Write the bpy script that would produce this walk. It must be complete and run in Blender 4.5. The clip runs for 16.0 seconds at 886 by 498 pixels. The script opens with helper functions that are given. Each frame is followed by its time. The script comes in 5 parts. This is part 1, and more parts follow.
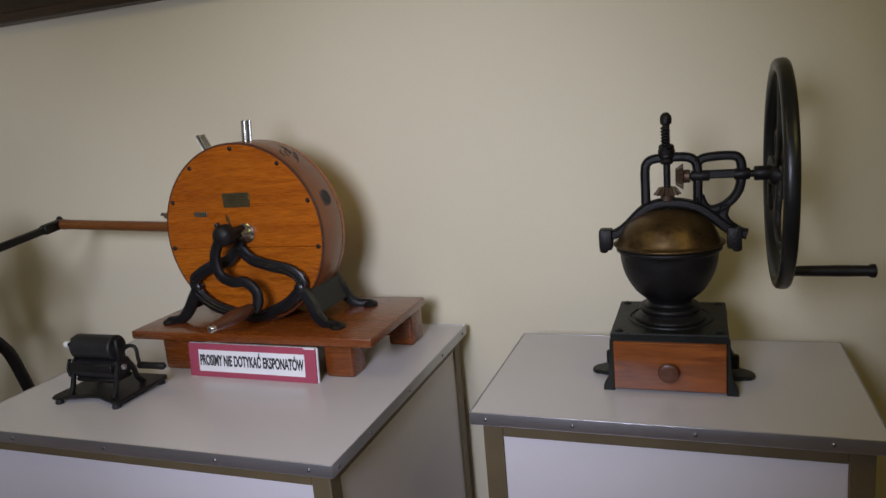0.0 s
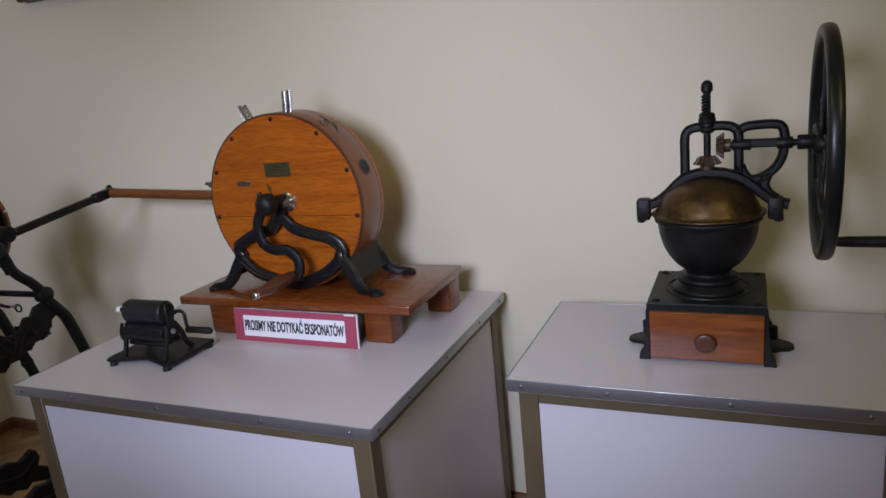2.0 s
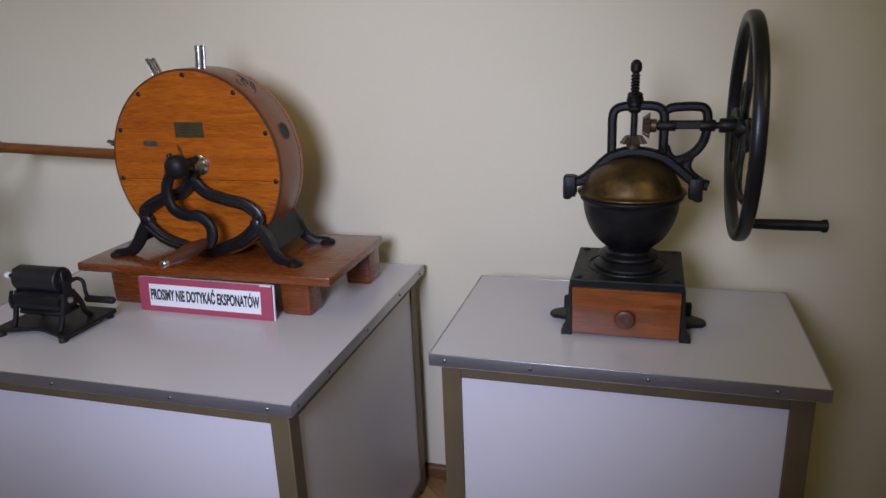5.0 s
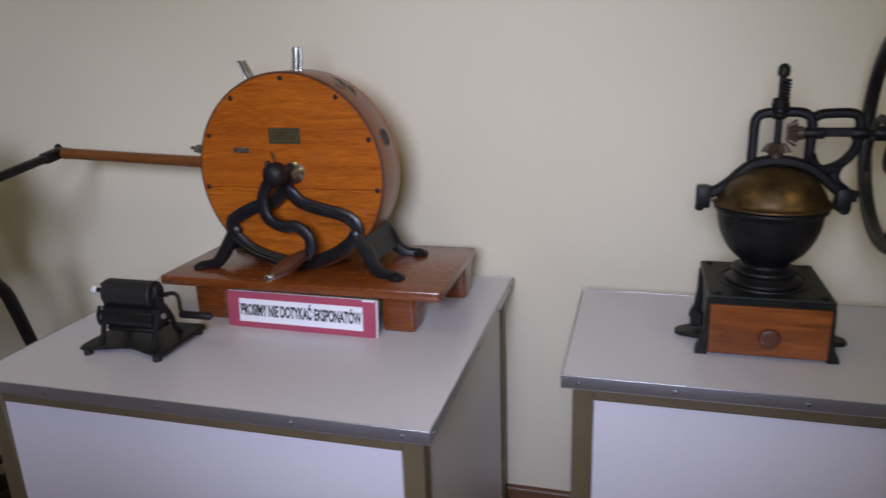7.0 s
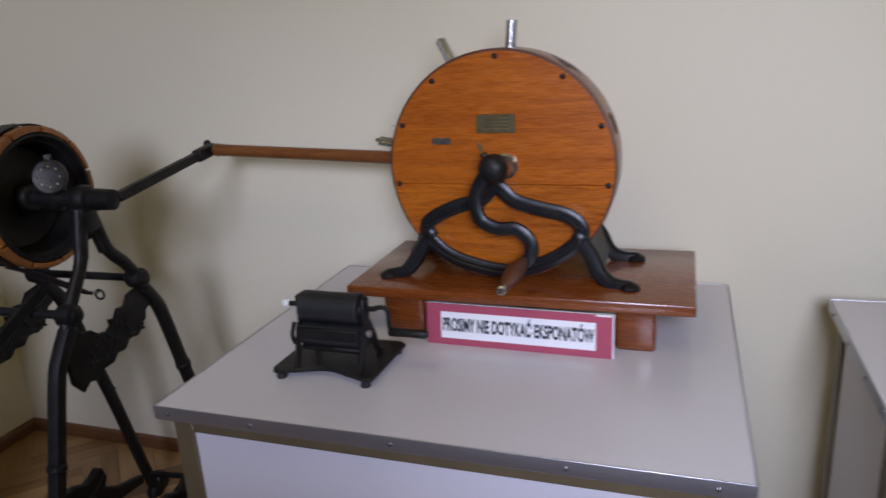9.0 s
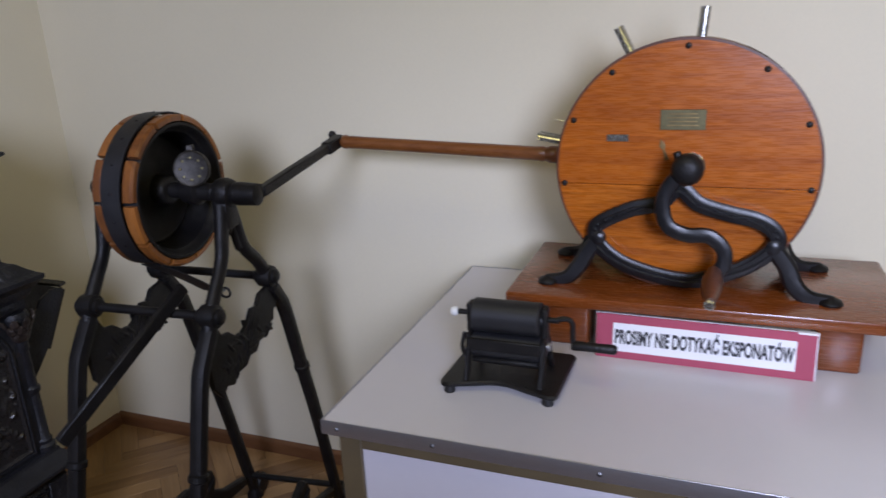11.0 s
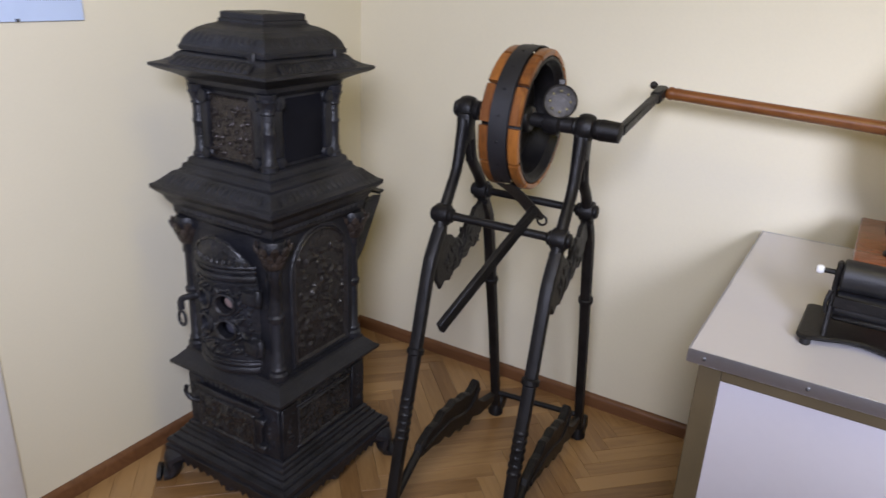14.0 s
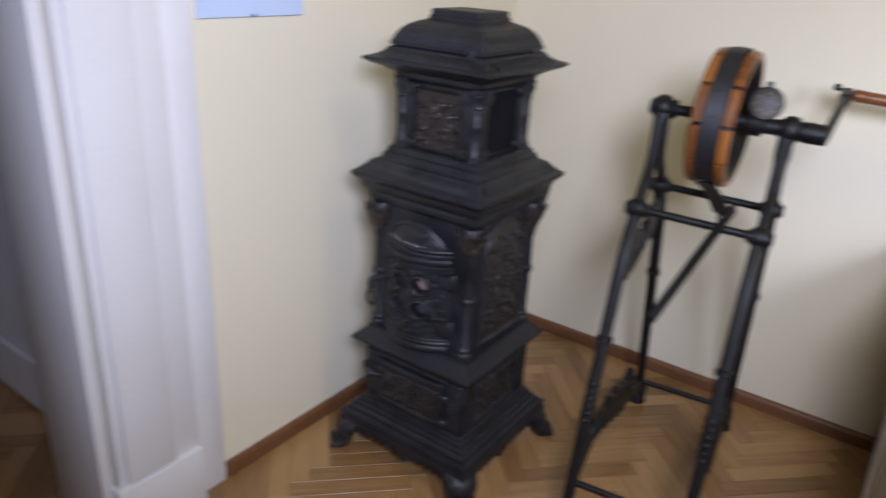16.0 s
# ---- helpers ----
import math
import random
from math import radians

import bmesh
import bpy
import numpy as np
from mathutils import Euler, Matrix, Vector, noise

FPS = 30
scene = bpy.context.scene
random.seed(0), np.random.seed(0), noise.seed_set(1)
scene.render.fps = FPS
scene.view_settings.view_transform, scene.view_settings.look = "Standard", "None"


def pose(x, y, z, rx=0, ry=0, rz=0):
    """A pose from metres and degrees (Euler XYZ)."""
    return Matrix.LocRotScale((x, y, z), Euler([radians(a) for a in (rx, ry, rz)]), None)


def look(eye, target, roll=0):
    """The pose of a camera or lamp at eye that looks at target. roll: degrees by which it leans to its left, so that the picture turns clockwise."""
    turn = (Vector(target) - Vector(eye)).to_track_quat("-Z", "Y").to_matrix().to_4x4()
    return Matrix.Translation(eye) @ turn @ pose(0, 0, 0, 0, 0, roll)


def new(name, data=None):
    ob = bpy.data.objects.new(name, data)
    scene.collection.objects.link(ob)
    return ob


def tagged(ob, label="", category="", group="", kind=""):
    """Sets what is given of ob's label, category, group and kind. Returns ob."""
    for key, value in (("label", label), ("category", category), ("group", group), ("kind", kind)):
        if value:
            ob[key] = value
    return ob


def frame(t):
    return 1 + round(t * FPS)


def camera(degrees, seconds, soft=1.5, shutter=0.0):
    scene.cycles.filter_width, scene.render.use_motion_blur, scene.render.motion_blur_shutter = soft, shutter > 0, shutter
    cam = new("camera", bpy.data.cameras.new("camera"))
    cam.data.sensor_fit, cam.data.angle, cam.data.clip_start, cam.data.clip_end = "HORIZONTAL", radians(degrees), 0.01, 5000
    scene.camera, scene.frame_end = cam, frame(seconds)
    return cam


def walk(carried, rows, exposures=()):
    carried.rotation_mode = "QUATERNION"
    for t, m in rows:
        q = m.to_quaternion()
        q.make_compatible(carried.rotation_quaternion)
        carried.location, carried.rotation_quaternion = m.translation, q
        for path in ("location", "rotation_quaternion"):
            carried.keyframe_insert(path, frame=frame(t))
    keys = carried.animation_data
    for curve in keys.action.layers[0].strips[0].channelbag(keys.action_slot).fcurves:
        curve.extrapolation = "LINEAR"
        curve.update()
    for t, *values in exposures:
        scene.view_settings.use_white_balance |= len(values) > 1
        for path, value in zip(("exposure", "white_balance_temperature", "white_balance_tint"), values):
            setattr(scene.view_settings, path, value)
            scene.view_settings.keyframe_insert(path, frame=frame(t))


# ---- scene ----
cam = camera(64.0, 16.0, shutter=0.9)
PATH = [
    (0, (0.0407, 0.0476, 1.4790), (-0.6457, 1.8817, 1.0740), -5.1),
    (0.5, (0.0493, 0.0353, 1.4880), (-0.6444, 1.8626, 1.0640), -6.1),
    (1, (0.0560, 0.0281, 1.4830), (-0.6652, 1.8403, 1.0390), -6.6),
    (1.5, (0.0410, 0.0276, 1.4850), (-0.7211, 1.8163, 1.0140), -5.8),
    (2, (0.0533, 0.0352, 1.4950), (-0.7374, 1.8058, 1.0020), -5.8),
    (2.5, (0.0465, 0.0434, 1.4940), (-0.7444, 1.8081, 0.9850), -5.4),
    (3, (0.0296, 0.0450, 1.4900), (-0.7960, 1.7899, 0.9680), -5.1),
    (3.5, (0.0329, 0.0549, 1.4730), (-0.8285, 1.7770, 0.9330), -5.0),
    (4, (0.0557, 0.0491, 1.4790), (-0.5948, 1.8489, 0.8980), -3.1),
    (6.5, (-0.2130, 0.0742, 1.5035), (-0.7253, 1.9143, 0.9088), -2.05),
    (7, (-0.3037, 0.0716, 1.4910), (-0.8277, 1.9131, 0.9150), -2.0),
    (7.5, (-0.4143, 0.0555, 1.5050), (-0.9486, 1.8903, 0.9160), -2.1),
    (8, (-0.5276, 0.1055, 1.4890), (-1.1164, 1.9281, 0.9120), -2.6),
    (8.5, (-0.6651, 0.1533, 1.4700), (-1.2729, 1.9736, 0.9070), -3.1),
    (9, (-0.7750, 0.1842, 1.4510), (-1.4083, 1.9924, 0.8770), -3.4),
    (11.5, (-1.1849, 0.1965, 1.4610), (-1.8925, 1.9682, 0.8630), -2.4),
    (12, (-1.2734, 0.1836, 1.4530), (-2.0002, 1.9480, 0.8540), -2.0),
    (12.5, (-1.3702, 0.1609, 1.4500), (-2.1277, 1.9074, 0.8400), -1.5),
    (13, (-1.4534, 0.1008, 1.4350), (-2.3108, 1.7927, 0.8000), -0.1),
    (13.5, (-1.5118, -0.0253, 1.4320), (-2.4353, 1.6100, 0.7450), 1.7),
    (14, (-1.5210, -0.1460, 1.4480), (-2.4786, 1.4584, 0.7370), 2.7),
    (14.5, (-1.5201, -0.2061, 1.4610), (-2.5071, 1.3863, 0.7620), 4.0),
    (15, (-1.5522, -0.2640, 1.4620), (-2.5579, 1.3091, 0.7470), 3.7),
    (15.5, (-1.6398, -0.3370, 1.4700), (-2.6304, 1.2376, 0.7350), 3.7),
    (16, (-1.7928, -0.4207, 1.4750), (-2.8504, 1.0971, 0.7140), 3.4),
]
EXPOSURES = [(0, -0.70, 6950, 6), (1, -0.64, 6500, 9), (4, -0.58, 6250, 11), (7, -0.55, 6350, 11), (9, -0.46, 6250, 11), (11.5, -0.08, 6100, 9), (12.5, 0.20, 6150, 8), (13.5, 0.36, 6450, 8), (14, 0.43, 6650, 8), (14.5, 0.44, 6750, 9), (15.5, 0.42, 6650, 9), (16, 0.48, 6300, 10)]
walk(cam, [(t, look(eye, target, roll)) for t, eye, target, roll in PATH], EXPOSURES)

# ---- light ----
world = bpy.data.worlds.new("world")
scene.world = world
world.use_nodes = True
world.node_tree.nodes["Background"].inputs[0].default_value = (0.9, 0.8, 0.62, 1)
world.node_tree.nodes["Background"].inputs[1].default_value = 0.012


def area_lamp(name, eye, target, power, size, colour):
    data = bpy.data.lights.new(name, "AREA")
    data.energy, data.shape, data.size, data.color = power, "DISK", size, colour
    ob = new(name, data)
    ob.matrix_world = look(eye, target)
    return ob


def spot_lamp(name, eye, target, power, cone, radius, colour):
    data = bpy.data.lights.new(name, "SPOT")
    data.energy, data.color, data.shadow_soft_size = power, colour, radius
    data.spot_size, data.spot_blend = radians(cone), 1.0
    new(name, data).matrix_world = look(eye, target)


# two cool spots, head height behind the visitor, stand in for carried camera light
spot_lamp("carried_light_stand_in", (-0.46, -0.42, 1.72), (-0.76, 2.0, 0.98), 285, 70, 0.30, (0.70, 0.74, 1.0))
spot_lamp("carried_light_stand_in", (-1.44, -0.56, 1.84), (-2.98, 1.42, 0.95), 215, 84, 0.28, (0.70, 0.74, 1.0))
# two warm ceiling lamps over the exhibits, the second added to warm the right
area_lamp("ceiling_lamp", (-1.35, 0.55, 2.70), (-1.35, 0.75, 0.0), 7, 0.7, (1.0, 0.86, 0.36))
area_lamp("ceiling_lamp", (1.15, 0.35, 2.70), (-0.2, 1.6, 0.7), 11, 0.7, (1.0, 0.86, 0.36))

# ---- materials ----


def mat(name, colour, rough=0.6, metal=0.0, vary=0.12, scale=6.0, fine=60.0, bump=0.1, depth=0.002, stretch=(1, 1, 1), spec=0.5, second=None, coat=0.0, per_object=0.0, gloss_vary=0.25):
    """A surface with broad stains, fine grain and relief, in metres."""
    m = bpy.data.materials.new(name)
    m.use_nodes = True
    nt = m.node_tree
    b = nt.nodes["Principled BSDF"]
    b.inputs["Roughness"].default_value, b.inputs["Metallic"].default_value = rough, metal
    b.inputs["Specular IOR Level"].default_value = spec
    b.inputs["Coat Weight"].default_value, b.inputs["Coat Roughness"].default_value = coat, 0.15
    tc = nt.nodes.new("ShaderNodeTexCoord")
    mp = nt.nodes.new("ShaderNodeMapping")
    mp.inputs["Scale"].default_value = stretch
    nt.links.new(tc.outputs["Object"], mp.inputs["Vector"])
    big, small = nt.nodes.new("ShaderNodeTexNoise"), nt.nodes.new("ShaderNodeTexNoise")
    big.inputs["Scale"].default_value, small.inputs["Scale"].default_value = scale, fine
    big.inputs["Detail"].default_value, small.inputs["Detail"].default_value = 4, 3
    for n in (big, small):
        nt.links.new(mp.outputs["Vector"], n.inputs["Vector"])
    mix = nt.nodes.new("ShaderNodeMix")
    mix.data_type = "RGBA"
    low = second or tuple(c * (1 - 2 * vary) for c in colour)
    high = tuple(min(1.0, c * (1 + vary)) for c in colour) if not second else colour
    mix.inputs["A"].default_value, mix.inputs["B"].default_value = (*low, 1), (*high, 1)
    add = nt.nodes.new("ShaderNodeMath")
    add.operation = "ADD"
    half = nt.nodes.new("ShaderNodeMath")
    half.operation = "MULTIPLY_ADD"
    half.inputs[1].default_value, half.inputs[2].default_value = 1.6, -0.3
    nt.links.new(big.outputs["Fac"], half.inputs[0])
    sm = nt.nodes.new("ShaderNodeMath")
    sm.operation = "MULTIPLY_ADD"
    sm.inputs[1].default_value, sm.inputs[2].default_value = 0.6, -0.3
    nt.links.new(small.outputs["Fac"], sm.inputs[0])
    nt.links.new(half.outputs[0], add.inputs[0])
    nt.links.new(sm.outputs[0], add.inputs[1])
    fac = add
    if per_object:
        info = nt.nodes.new("ShaderNodeObjectInfo")
        po = nt.nodes.new("ShaderNodeMath")
        po.operation = "MULTIPLY_ADD"
        po.inputs[1].default_value, po.inputs[2].default_value = per_object, -per_object / 2
        nt.links.new(info.outputs["Random"], po.inputs[0])
        fac = nt.nodes.new("ShaderNodeMath")
        fac.operation = "ADD"
        nt.links.new(add.outputs[0], fac.inputs[0])
        nt.links.new(po.outputs[0], fac.inputs[1])
    nt.links.new(fac.outputs[0], mix.inputs["Factor"])
    nt.links.new(mix.outputs["Result"], b.inputs["Base Color"])
    rr = nt.nodes.new("ShaderNodeMath")
    rr.operation = "MULTIPLY_ADD"
    rr.inputs[1].default_value, rr.inputs[2].default_value = gloss_vary, rough - gloss_vary / 2
    nt.links.new(small.outputs["Fac"], rr.inputs[0])
    nt.links.new(rr.outputs[0], b.inputs["Roughness"])
    if bump:
        bp = nt.nodes.new("ShaderNodeBump")
        bp.inputs["Strength"].default_value, bp.inputs["Distance"].default_value = bump, depth
        nt.links.new(small.outputs["Fac"], bp.inputs["Height"])
        nt.links.new(bp.outputs["Normal"], b.inputs["Normal"])
    return m


def wood(name, light, dark, along="x", rings=9.0, rough=0.35, coat=0.3, per_object=0.0, warp=2.2, island=False):
    """Planed timber: long wavy grain along one axis, fine pores, a thin varnish."""
    m = bpy.data.materials.new(name)
    m.use_nodes = True
    nt = m.node_tree
    b = nt.nodes["Principled BSDF"]
    b.inputs["Coat Weight"].default_value, b.inputs["Coat Roughness"].default_value = coat, 0.2
    tc, mp = nt.nodes.new("ShaderNodeTexCoord"), nt.nodes.new("ShaderNodeMapping")
    mp.inputs["Scale"].default_value = {"x": (0.09, 1, 1), "y": (1, 0.09, 1), "z": (1, 1, 0.09)}[along]
    nt.links.new(tc.outputs["Object"], mp.inputs["Vector"])
    vec = mp.outputs["Vector"]
    info = nt.nodes.new("ShaderNodeNewGeometry" if island else "ShaderNodeObjectInfo")
    chance = info.outputs["Random Per Island" if island else "Random"]
    if per_object:
        sh = nt.nodes.new("ShaderNodeVectorMath")
        sh.operation = "ADD"
        k = nt.nodes.new("ShaderNodeMath")
        k.operation = "MULTIPLY"
        k.inputs[1].default_value = 37.0
        nt.links.new(chance, k.inputs[0])
        nt.links.new(vec, sh.inputs[0])
        nt.links.new(k.outputs[0], sh.inputs[1])
        vec = sh.outputs[0]
    n1 = nt.nodes.new("ShaderNodeTexNoise")
    n1.inputs["Scale"].default_value, n1.inputs["Detail"].default_value, n1.inputs["Distortion"].default_value = rings * 3, 5, warp
    n2 = nt.nodes.new("ShaderNodeTexNoise")
    n2.inputs["Scale"].default_value, n2.inputs["Detail"].default_value = 320, 2
    n3 = nt.nodes.new("ShaderNodeTexNoise")
    n3.inputs["Scale"].default_value, n3.inputs["Detail"].default_value = rings * 0.6, 2
    for n in (n1, n2, n3):
        nt.links.new(vec, n.inputs["Vector"])
    ramp = nt.nodes.new("ShaderNodeValToRGB")
    ramp.color_ramp.elements[0].position, ramp.color_ramp.elements[1].position = 0.32, 0.66
    ramp.color_ramp.elements[0].color, ramp.color_ramp.elements[1].color = (*dark, 1), (*light, 1)
    a = nt.nodes.new("ShaderNodeMath")
    a.operation = "MULTIPLY_ADD"
    a.inputs[1].default_value = 0.55
    nt.links.new(n1.outputs["Fac"], a.inputs[0])
    c = nt.nodes.new("ShaderNodeMath")
    c.operation = "MULTIPLY_ADD"
    c.inputs[1].default_value = 0.2
    nt.links.new(n2.outputs["Fac"], c.inputs[0])
    d = nt.nodes.new("ShaderNodeMath")
    d.operation = "MULTIPLY_ADD"
    d.inputs[1].default_value, d.inputs[2].default_value = 0.25, 0.0
    nt.links.new(n3.outputs["Fac"], d.inputs[0])
    nt.links.new(d.outputs[0], c.inputs[2])
    nt.links.new(c.outputs[0], a.inputs[2])
    last = a
    if per_object:
        p = nt.nodes.new("ShaderNodeMath")
        p.operation = "MULTIPLY_ADD"
        p.inputs[1].default_value = per_object
        nt.links.new(chance, p.inputs[0])
        s = nt.nodes.new("ShaderNodeMath")
        s.operation = "SUBTRACT"
        s.inputs[1].default_value = per_object / 2
        nt.links.new(a.outputs[0], s.inputs[0])
        nt.links.new(s.outputs[0], p.inputs[2])
        last = p
    nt.links.new(last.outputs[0], ramp.inputs["Fac"])
    nt.links.new(ramp.outputs["Color"], b.inputs["Base Color"])
    r = nt.nodes.new("ShaderNodeMath")
    r.operation = "MULTIPLY_ADD"
    r.inputs[1].default_value, r.inputs[2].default_value = 0.3, rough - 0.15
    nt.links.new(n2.outputs["Fac"], r.inputs[0])
    nt.links.new(r.outputs[0], b.inputs["Roughness"])
    bp = nt.nodes.new("ShaderNodeBump")
    bp.inputs["Strength"].default_value, bp.inputs["Distance"].default_value = 0.12, 0.001
    nt.links.new(n1.outputs["Fac"], bp.inputs["Height"])
    nt.links.new(bp.outputs["Normal"], b.inputs["Normal"])
    return m


M_WALL = mat("cream_plaster", (0.76, 0.70, 0.53), 0.85, vary=0.03, scale=1.3, fine=140, bump=0.06)
M_CEIL = mat("white_plaster", (0.8, 0.78, 0.72), 0.9, vary=0.03, scale=1.5, fine=120, bump=0.06)
M_WHITE = mat("white_gloss_paint", (0.78, 0.77, 0.76), 0.35, vary=0.04, scale=3, fine=90, bump=0.08)
M_LAMINATE = mat("grey_laminate", (0.60, 0.575, 0.585), 0.25, vary=0.012, scale=4, fine=40, bump=0.0, gloss_vary=0.03)
M_PANEL = mat("pale_panel", (0.66, 0.63, 0.66), 0.4, vary=0.02, scale=4, fine=60, bump=0.0, gloss_vary=0.04)
M_ALU = mat("brushed_aluminium", (0.47, 0.47, 0.50), 0.36, 0.85, vary=0.12, scale=14, fine=400, bump=0.08, stretch=(0.15, 0.15, 1))
M_OLIVE = mat("olive_bronze_paint", (0.13, 0.098, 0.052), 0.5, vary=0.12, scale=8, fine=220, bump=0.05)
M_STEEL = mat("screw_steel", (0.45, 0.45, 0.46), 0.35, 0.9, vary=0.1)
M_SCREW = mat("dull_screw", (0.20, 0.20, 0.21), 0.35, 0.8, vary=0.2)
M_IRON = mat("black_cast_iron", (0.010, 0.009, 0.009), 0.46, 0.0, vary=0.4, scale=22, fine=240, bump=0.55, depth=0.002, spec=0.28)
M_GLOSS = mat("enamelled_black_iron", (0.009, 0.009, 0.011), 0.36, 0.0, vary=0.4, scale=25, fine=130, bump=0.14, depth=0.0015, spec=0.5)
M_WHEEL = mat("worn_black_paint", (0.011, 0.012, 0.012), 0.36, vary=0.25, scale=10, fine=60, bump=0.05)
M_STOVE = mat("blackened_stove_iron", (0.0145, 0.0148, 0.0185), 0.45, 0.0, vary=0.4, scale=14, fine=150, bump=0.8, depth=0.003, spec=0.45)
M_RELIEF = mat("burnished_relief_iron", (0.040, 0.037, 0.036), 0.30, 0.35, vary=0.4, scale=30, fine=120, bump=0.5, depth=0.003, second=(0.022, 0.019, 0.018))
M_SHARD = mat("browned_glossy_iron", (0.046, 0.038, 0.034), 0.24, 0.45, vary=0.4, scale=40, fine=160, bump=0.5, depth=0.003, second=(0.026, 0.021, 0.018))
M_DARKRELIEF = mat("worn_dark_relief_iron", (0.030, 0.029, 0.030), 0.28, 0.3, vary=0.4, scale=30, fine=140, bump=0.7, depth=0.003)
M_CAPITAL = mat("browned_ornament_iron", (0.048, 0.036, 0.030), 0.42, 0.25, vary=0.4, scale=30, fine=140, bump=0.8, depth=0.003)
M_GREEN = mat("dark_green_paint", (0.0095, 0.011, 0.0095), 0.45, vary=0.35, scale=14, fine=160, bump=0.5, spec=0.3)
M_BRASS = mat("tarnished_brass", (0.42, 0.30, 0.13), 0.38, 0.95, vary=0.2, scale=25, fine=180, bump=0.1, second=(0.10, 0.065, 0.03))
M_PLATE = mat("dull_brass_plate", (0.16, 0.14, 0.07), 0.4, 0.8, vary=0.25, scale=40, fine=300, bump=0.15)
M_NICKEL = mat("worn_nickel", (0.50, 0.49, 0.45), 0.25, 0.95, vary=0.2, scale=40, fine=250, bump=0.08)
M_LID = mat("browned_brass_lid", (0.20, 0.12, 0.042), 0.40, 0.75, scale=14, fine=90, bump=0.2, second=(0.018, 0.012, 0.008))
M_ROLLER = mat("black_rubber", (0.013, 0.013, 0.015), 0.5, vary=0.25, scale=25, fine=260, bump=0.2)
M_BALL = mat("white_porcelain", (0.8, 0.8, 0.78), 0.25, vary=0.03, bump=0)
M_PAPER = mat("white_paper", (0.80, 0.80, 0.82), 0.7, vary=0.02, fine=300, bump=0.03)
M_RED = mat("crimson_card", (0.37, 0.06, 0.105), 0.6, vary=0.06, fine=300, bump=0.03)
M_INK = mat("black_ink", (0.02, 0.02, 0.025), 0.6, bump=0)
# near-black that paints the shade inside the stove's upper opening
M_VOID = mat("shaded_opening_black", (0.009, 0.009, 0.012), 0.9, vary=0.3, spec=0.1, bump=0.2)
M_BLUE = mat("pale_blue_print", (0.55, 0.66, 0.86), 0.35, vary=0.03, bump=0)
M_MICA = mat("dusty_mica", (0.27, 0.19, 0.17), 0.5, vary=0.12, scale=20, bump=0.1)
M_MICA_GREY = mat("grey_mica", (0.05, 0.05, 0.065), 0.5, vary=0.12, scale=20, bump=0.1)
M_ORANGE = wood("orange_varnished_pine", (0.49, 0.134, 0.010), (0.225, 0.046, 0.004), "x", 22, 0.28, 0.30, warp=1.6)
M_ORANGE_LOW = wood("streaked_orange_pine", (0.52, 0.147, 0.011), (0.185, 0.038, 0.003), "x", 34, 0.28, 0.30, warp=0.8)
M_RIM = wood("varnished_bent_wood", (0.27, 0.088, 0.025), (0.185, 0.055, 0.015), "y", 2.5, 0.34, 0.25, warp=0.6)
M_BROWN = wood("brown_stained_wood", (0.23, 0.060, 0.010), (0.11, 0.026, 0.005), "x", 6, 0.26, 0.4)
M_DRAWER = wood("reddish_drawer_wood", (0.32, 0.092, 0.016), (0.075, 0.017, 0.004), "x", 14, 0.36, 0.2, warp=1.2)
M_KNOBWOOD = wood("dark_turned_wood", (0.12, 0.04, 0.018), (0.05, 0.016, 0.008), "x", 14, 0.4, 0.2)
M_ROD = wood("turned_handle_wood", (0.235, 0.086, 0.022), (0.115, 0.036, 0.010), "x", 12, 0.33, 0.3)
M_SHOE = wood("beech_brake_wood", (0.30, 0.11, 0.022), (0.12, 0.04, 0.010), "z", 12, 0.38, 0.2, per_object=0.35)
M_SKIRT = wood("brown_baseboard_wood", (0.185, 0.082, 0.032), (0.10, 0.04, 0.015), "x", 7, 0.45, 0.1)
M_SHELF = wood("dark_shelf_wood", (0.045, 0.025, 0.012), (0.02, 0.011, 0.006), "x", 7, 0.5, 0.1)
M_PARQUET = wood("oak_parquet", (0.37, 0.215, 0.085), (0.205, 0.105, 0.037), "x", 13, 0.36, 0.2, per_object=0.42, warp=1.0)
M_PARQUET_FAR = wood("oak_parquet_far", (0.37, 0.215, 0.085), (0.205, 0.105, 0.037), "x", 13, 0.36, 0.2, per_object=0.42, warp=1.0, island=True)
M_RUST = mat("rusty_gear_metal", (0.095, 0.060, 0.038), 0.5, 0.5, vary=0.35, scale=40, fine=200, bump=0.3)
M_GAUGE = mat("dull_stamped_metal", (0.055, 0.050, 0.045), 0.5, 0.6, vary=0.3, scale=60, fine=220, bump=0.5, depth=0.002)
M_GAP = mat("dark_floor_joint", (0.05, 0.03, 0.015), 0.8, bump=0)

# ---- mesh tools ----


def obj(name, bm, material, smooth=False):
    me = bpy.data.meshes.new(name)
    bmesh.ops.recalc_face_normals(bm, faces=bm.faces)
    bm.to_mesh(me)
    bm.free()
    if smooth:
        for p in me.polygons:
            p.use_smooth = True
        me.set_sharp_from_angle(angle=radians(38))
    me.materials.append(material)
    return new(name, me)


def part(name, bm, material, parent, label="", smooth=True):
    ob = obj(name, bm, material, smooth)
    ob.parent = parent
    return tagged(ob, label)


def thing(name, label, category, at=(0, 0, 0), turn=0.0, group=""):
    e = new(name)
    e.empty_display_size = 0.05
    e.matrix_world = pose(*at, 0, 0, turn)
    return tagged(e, label, category, group)


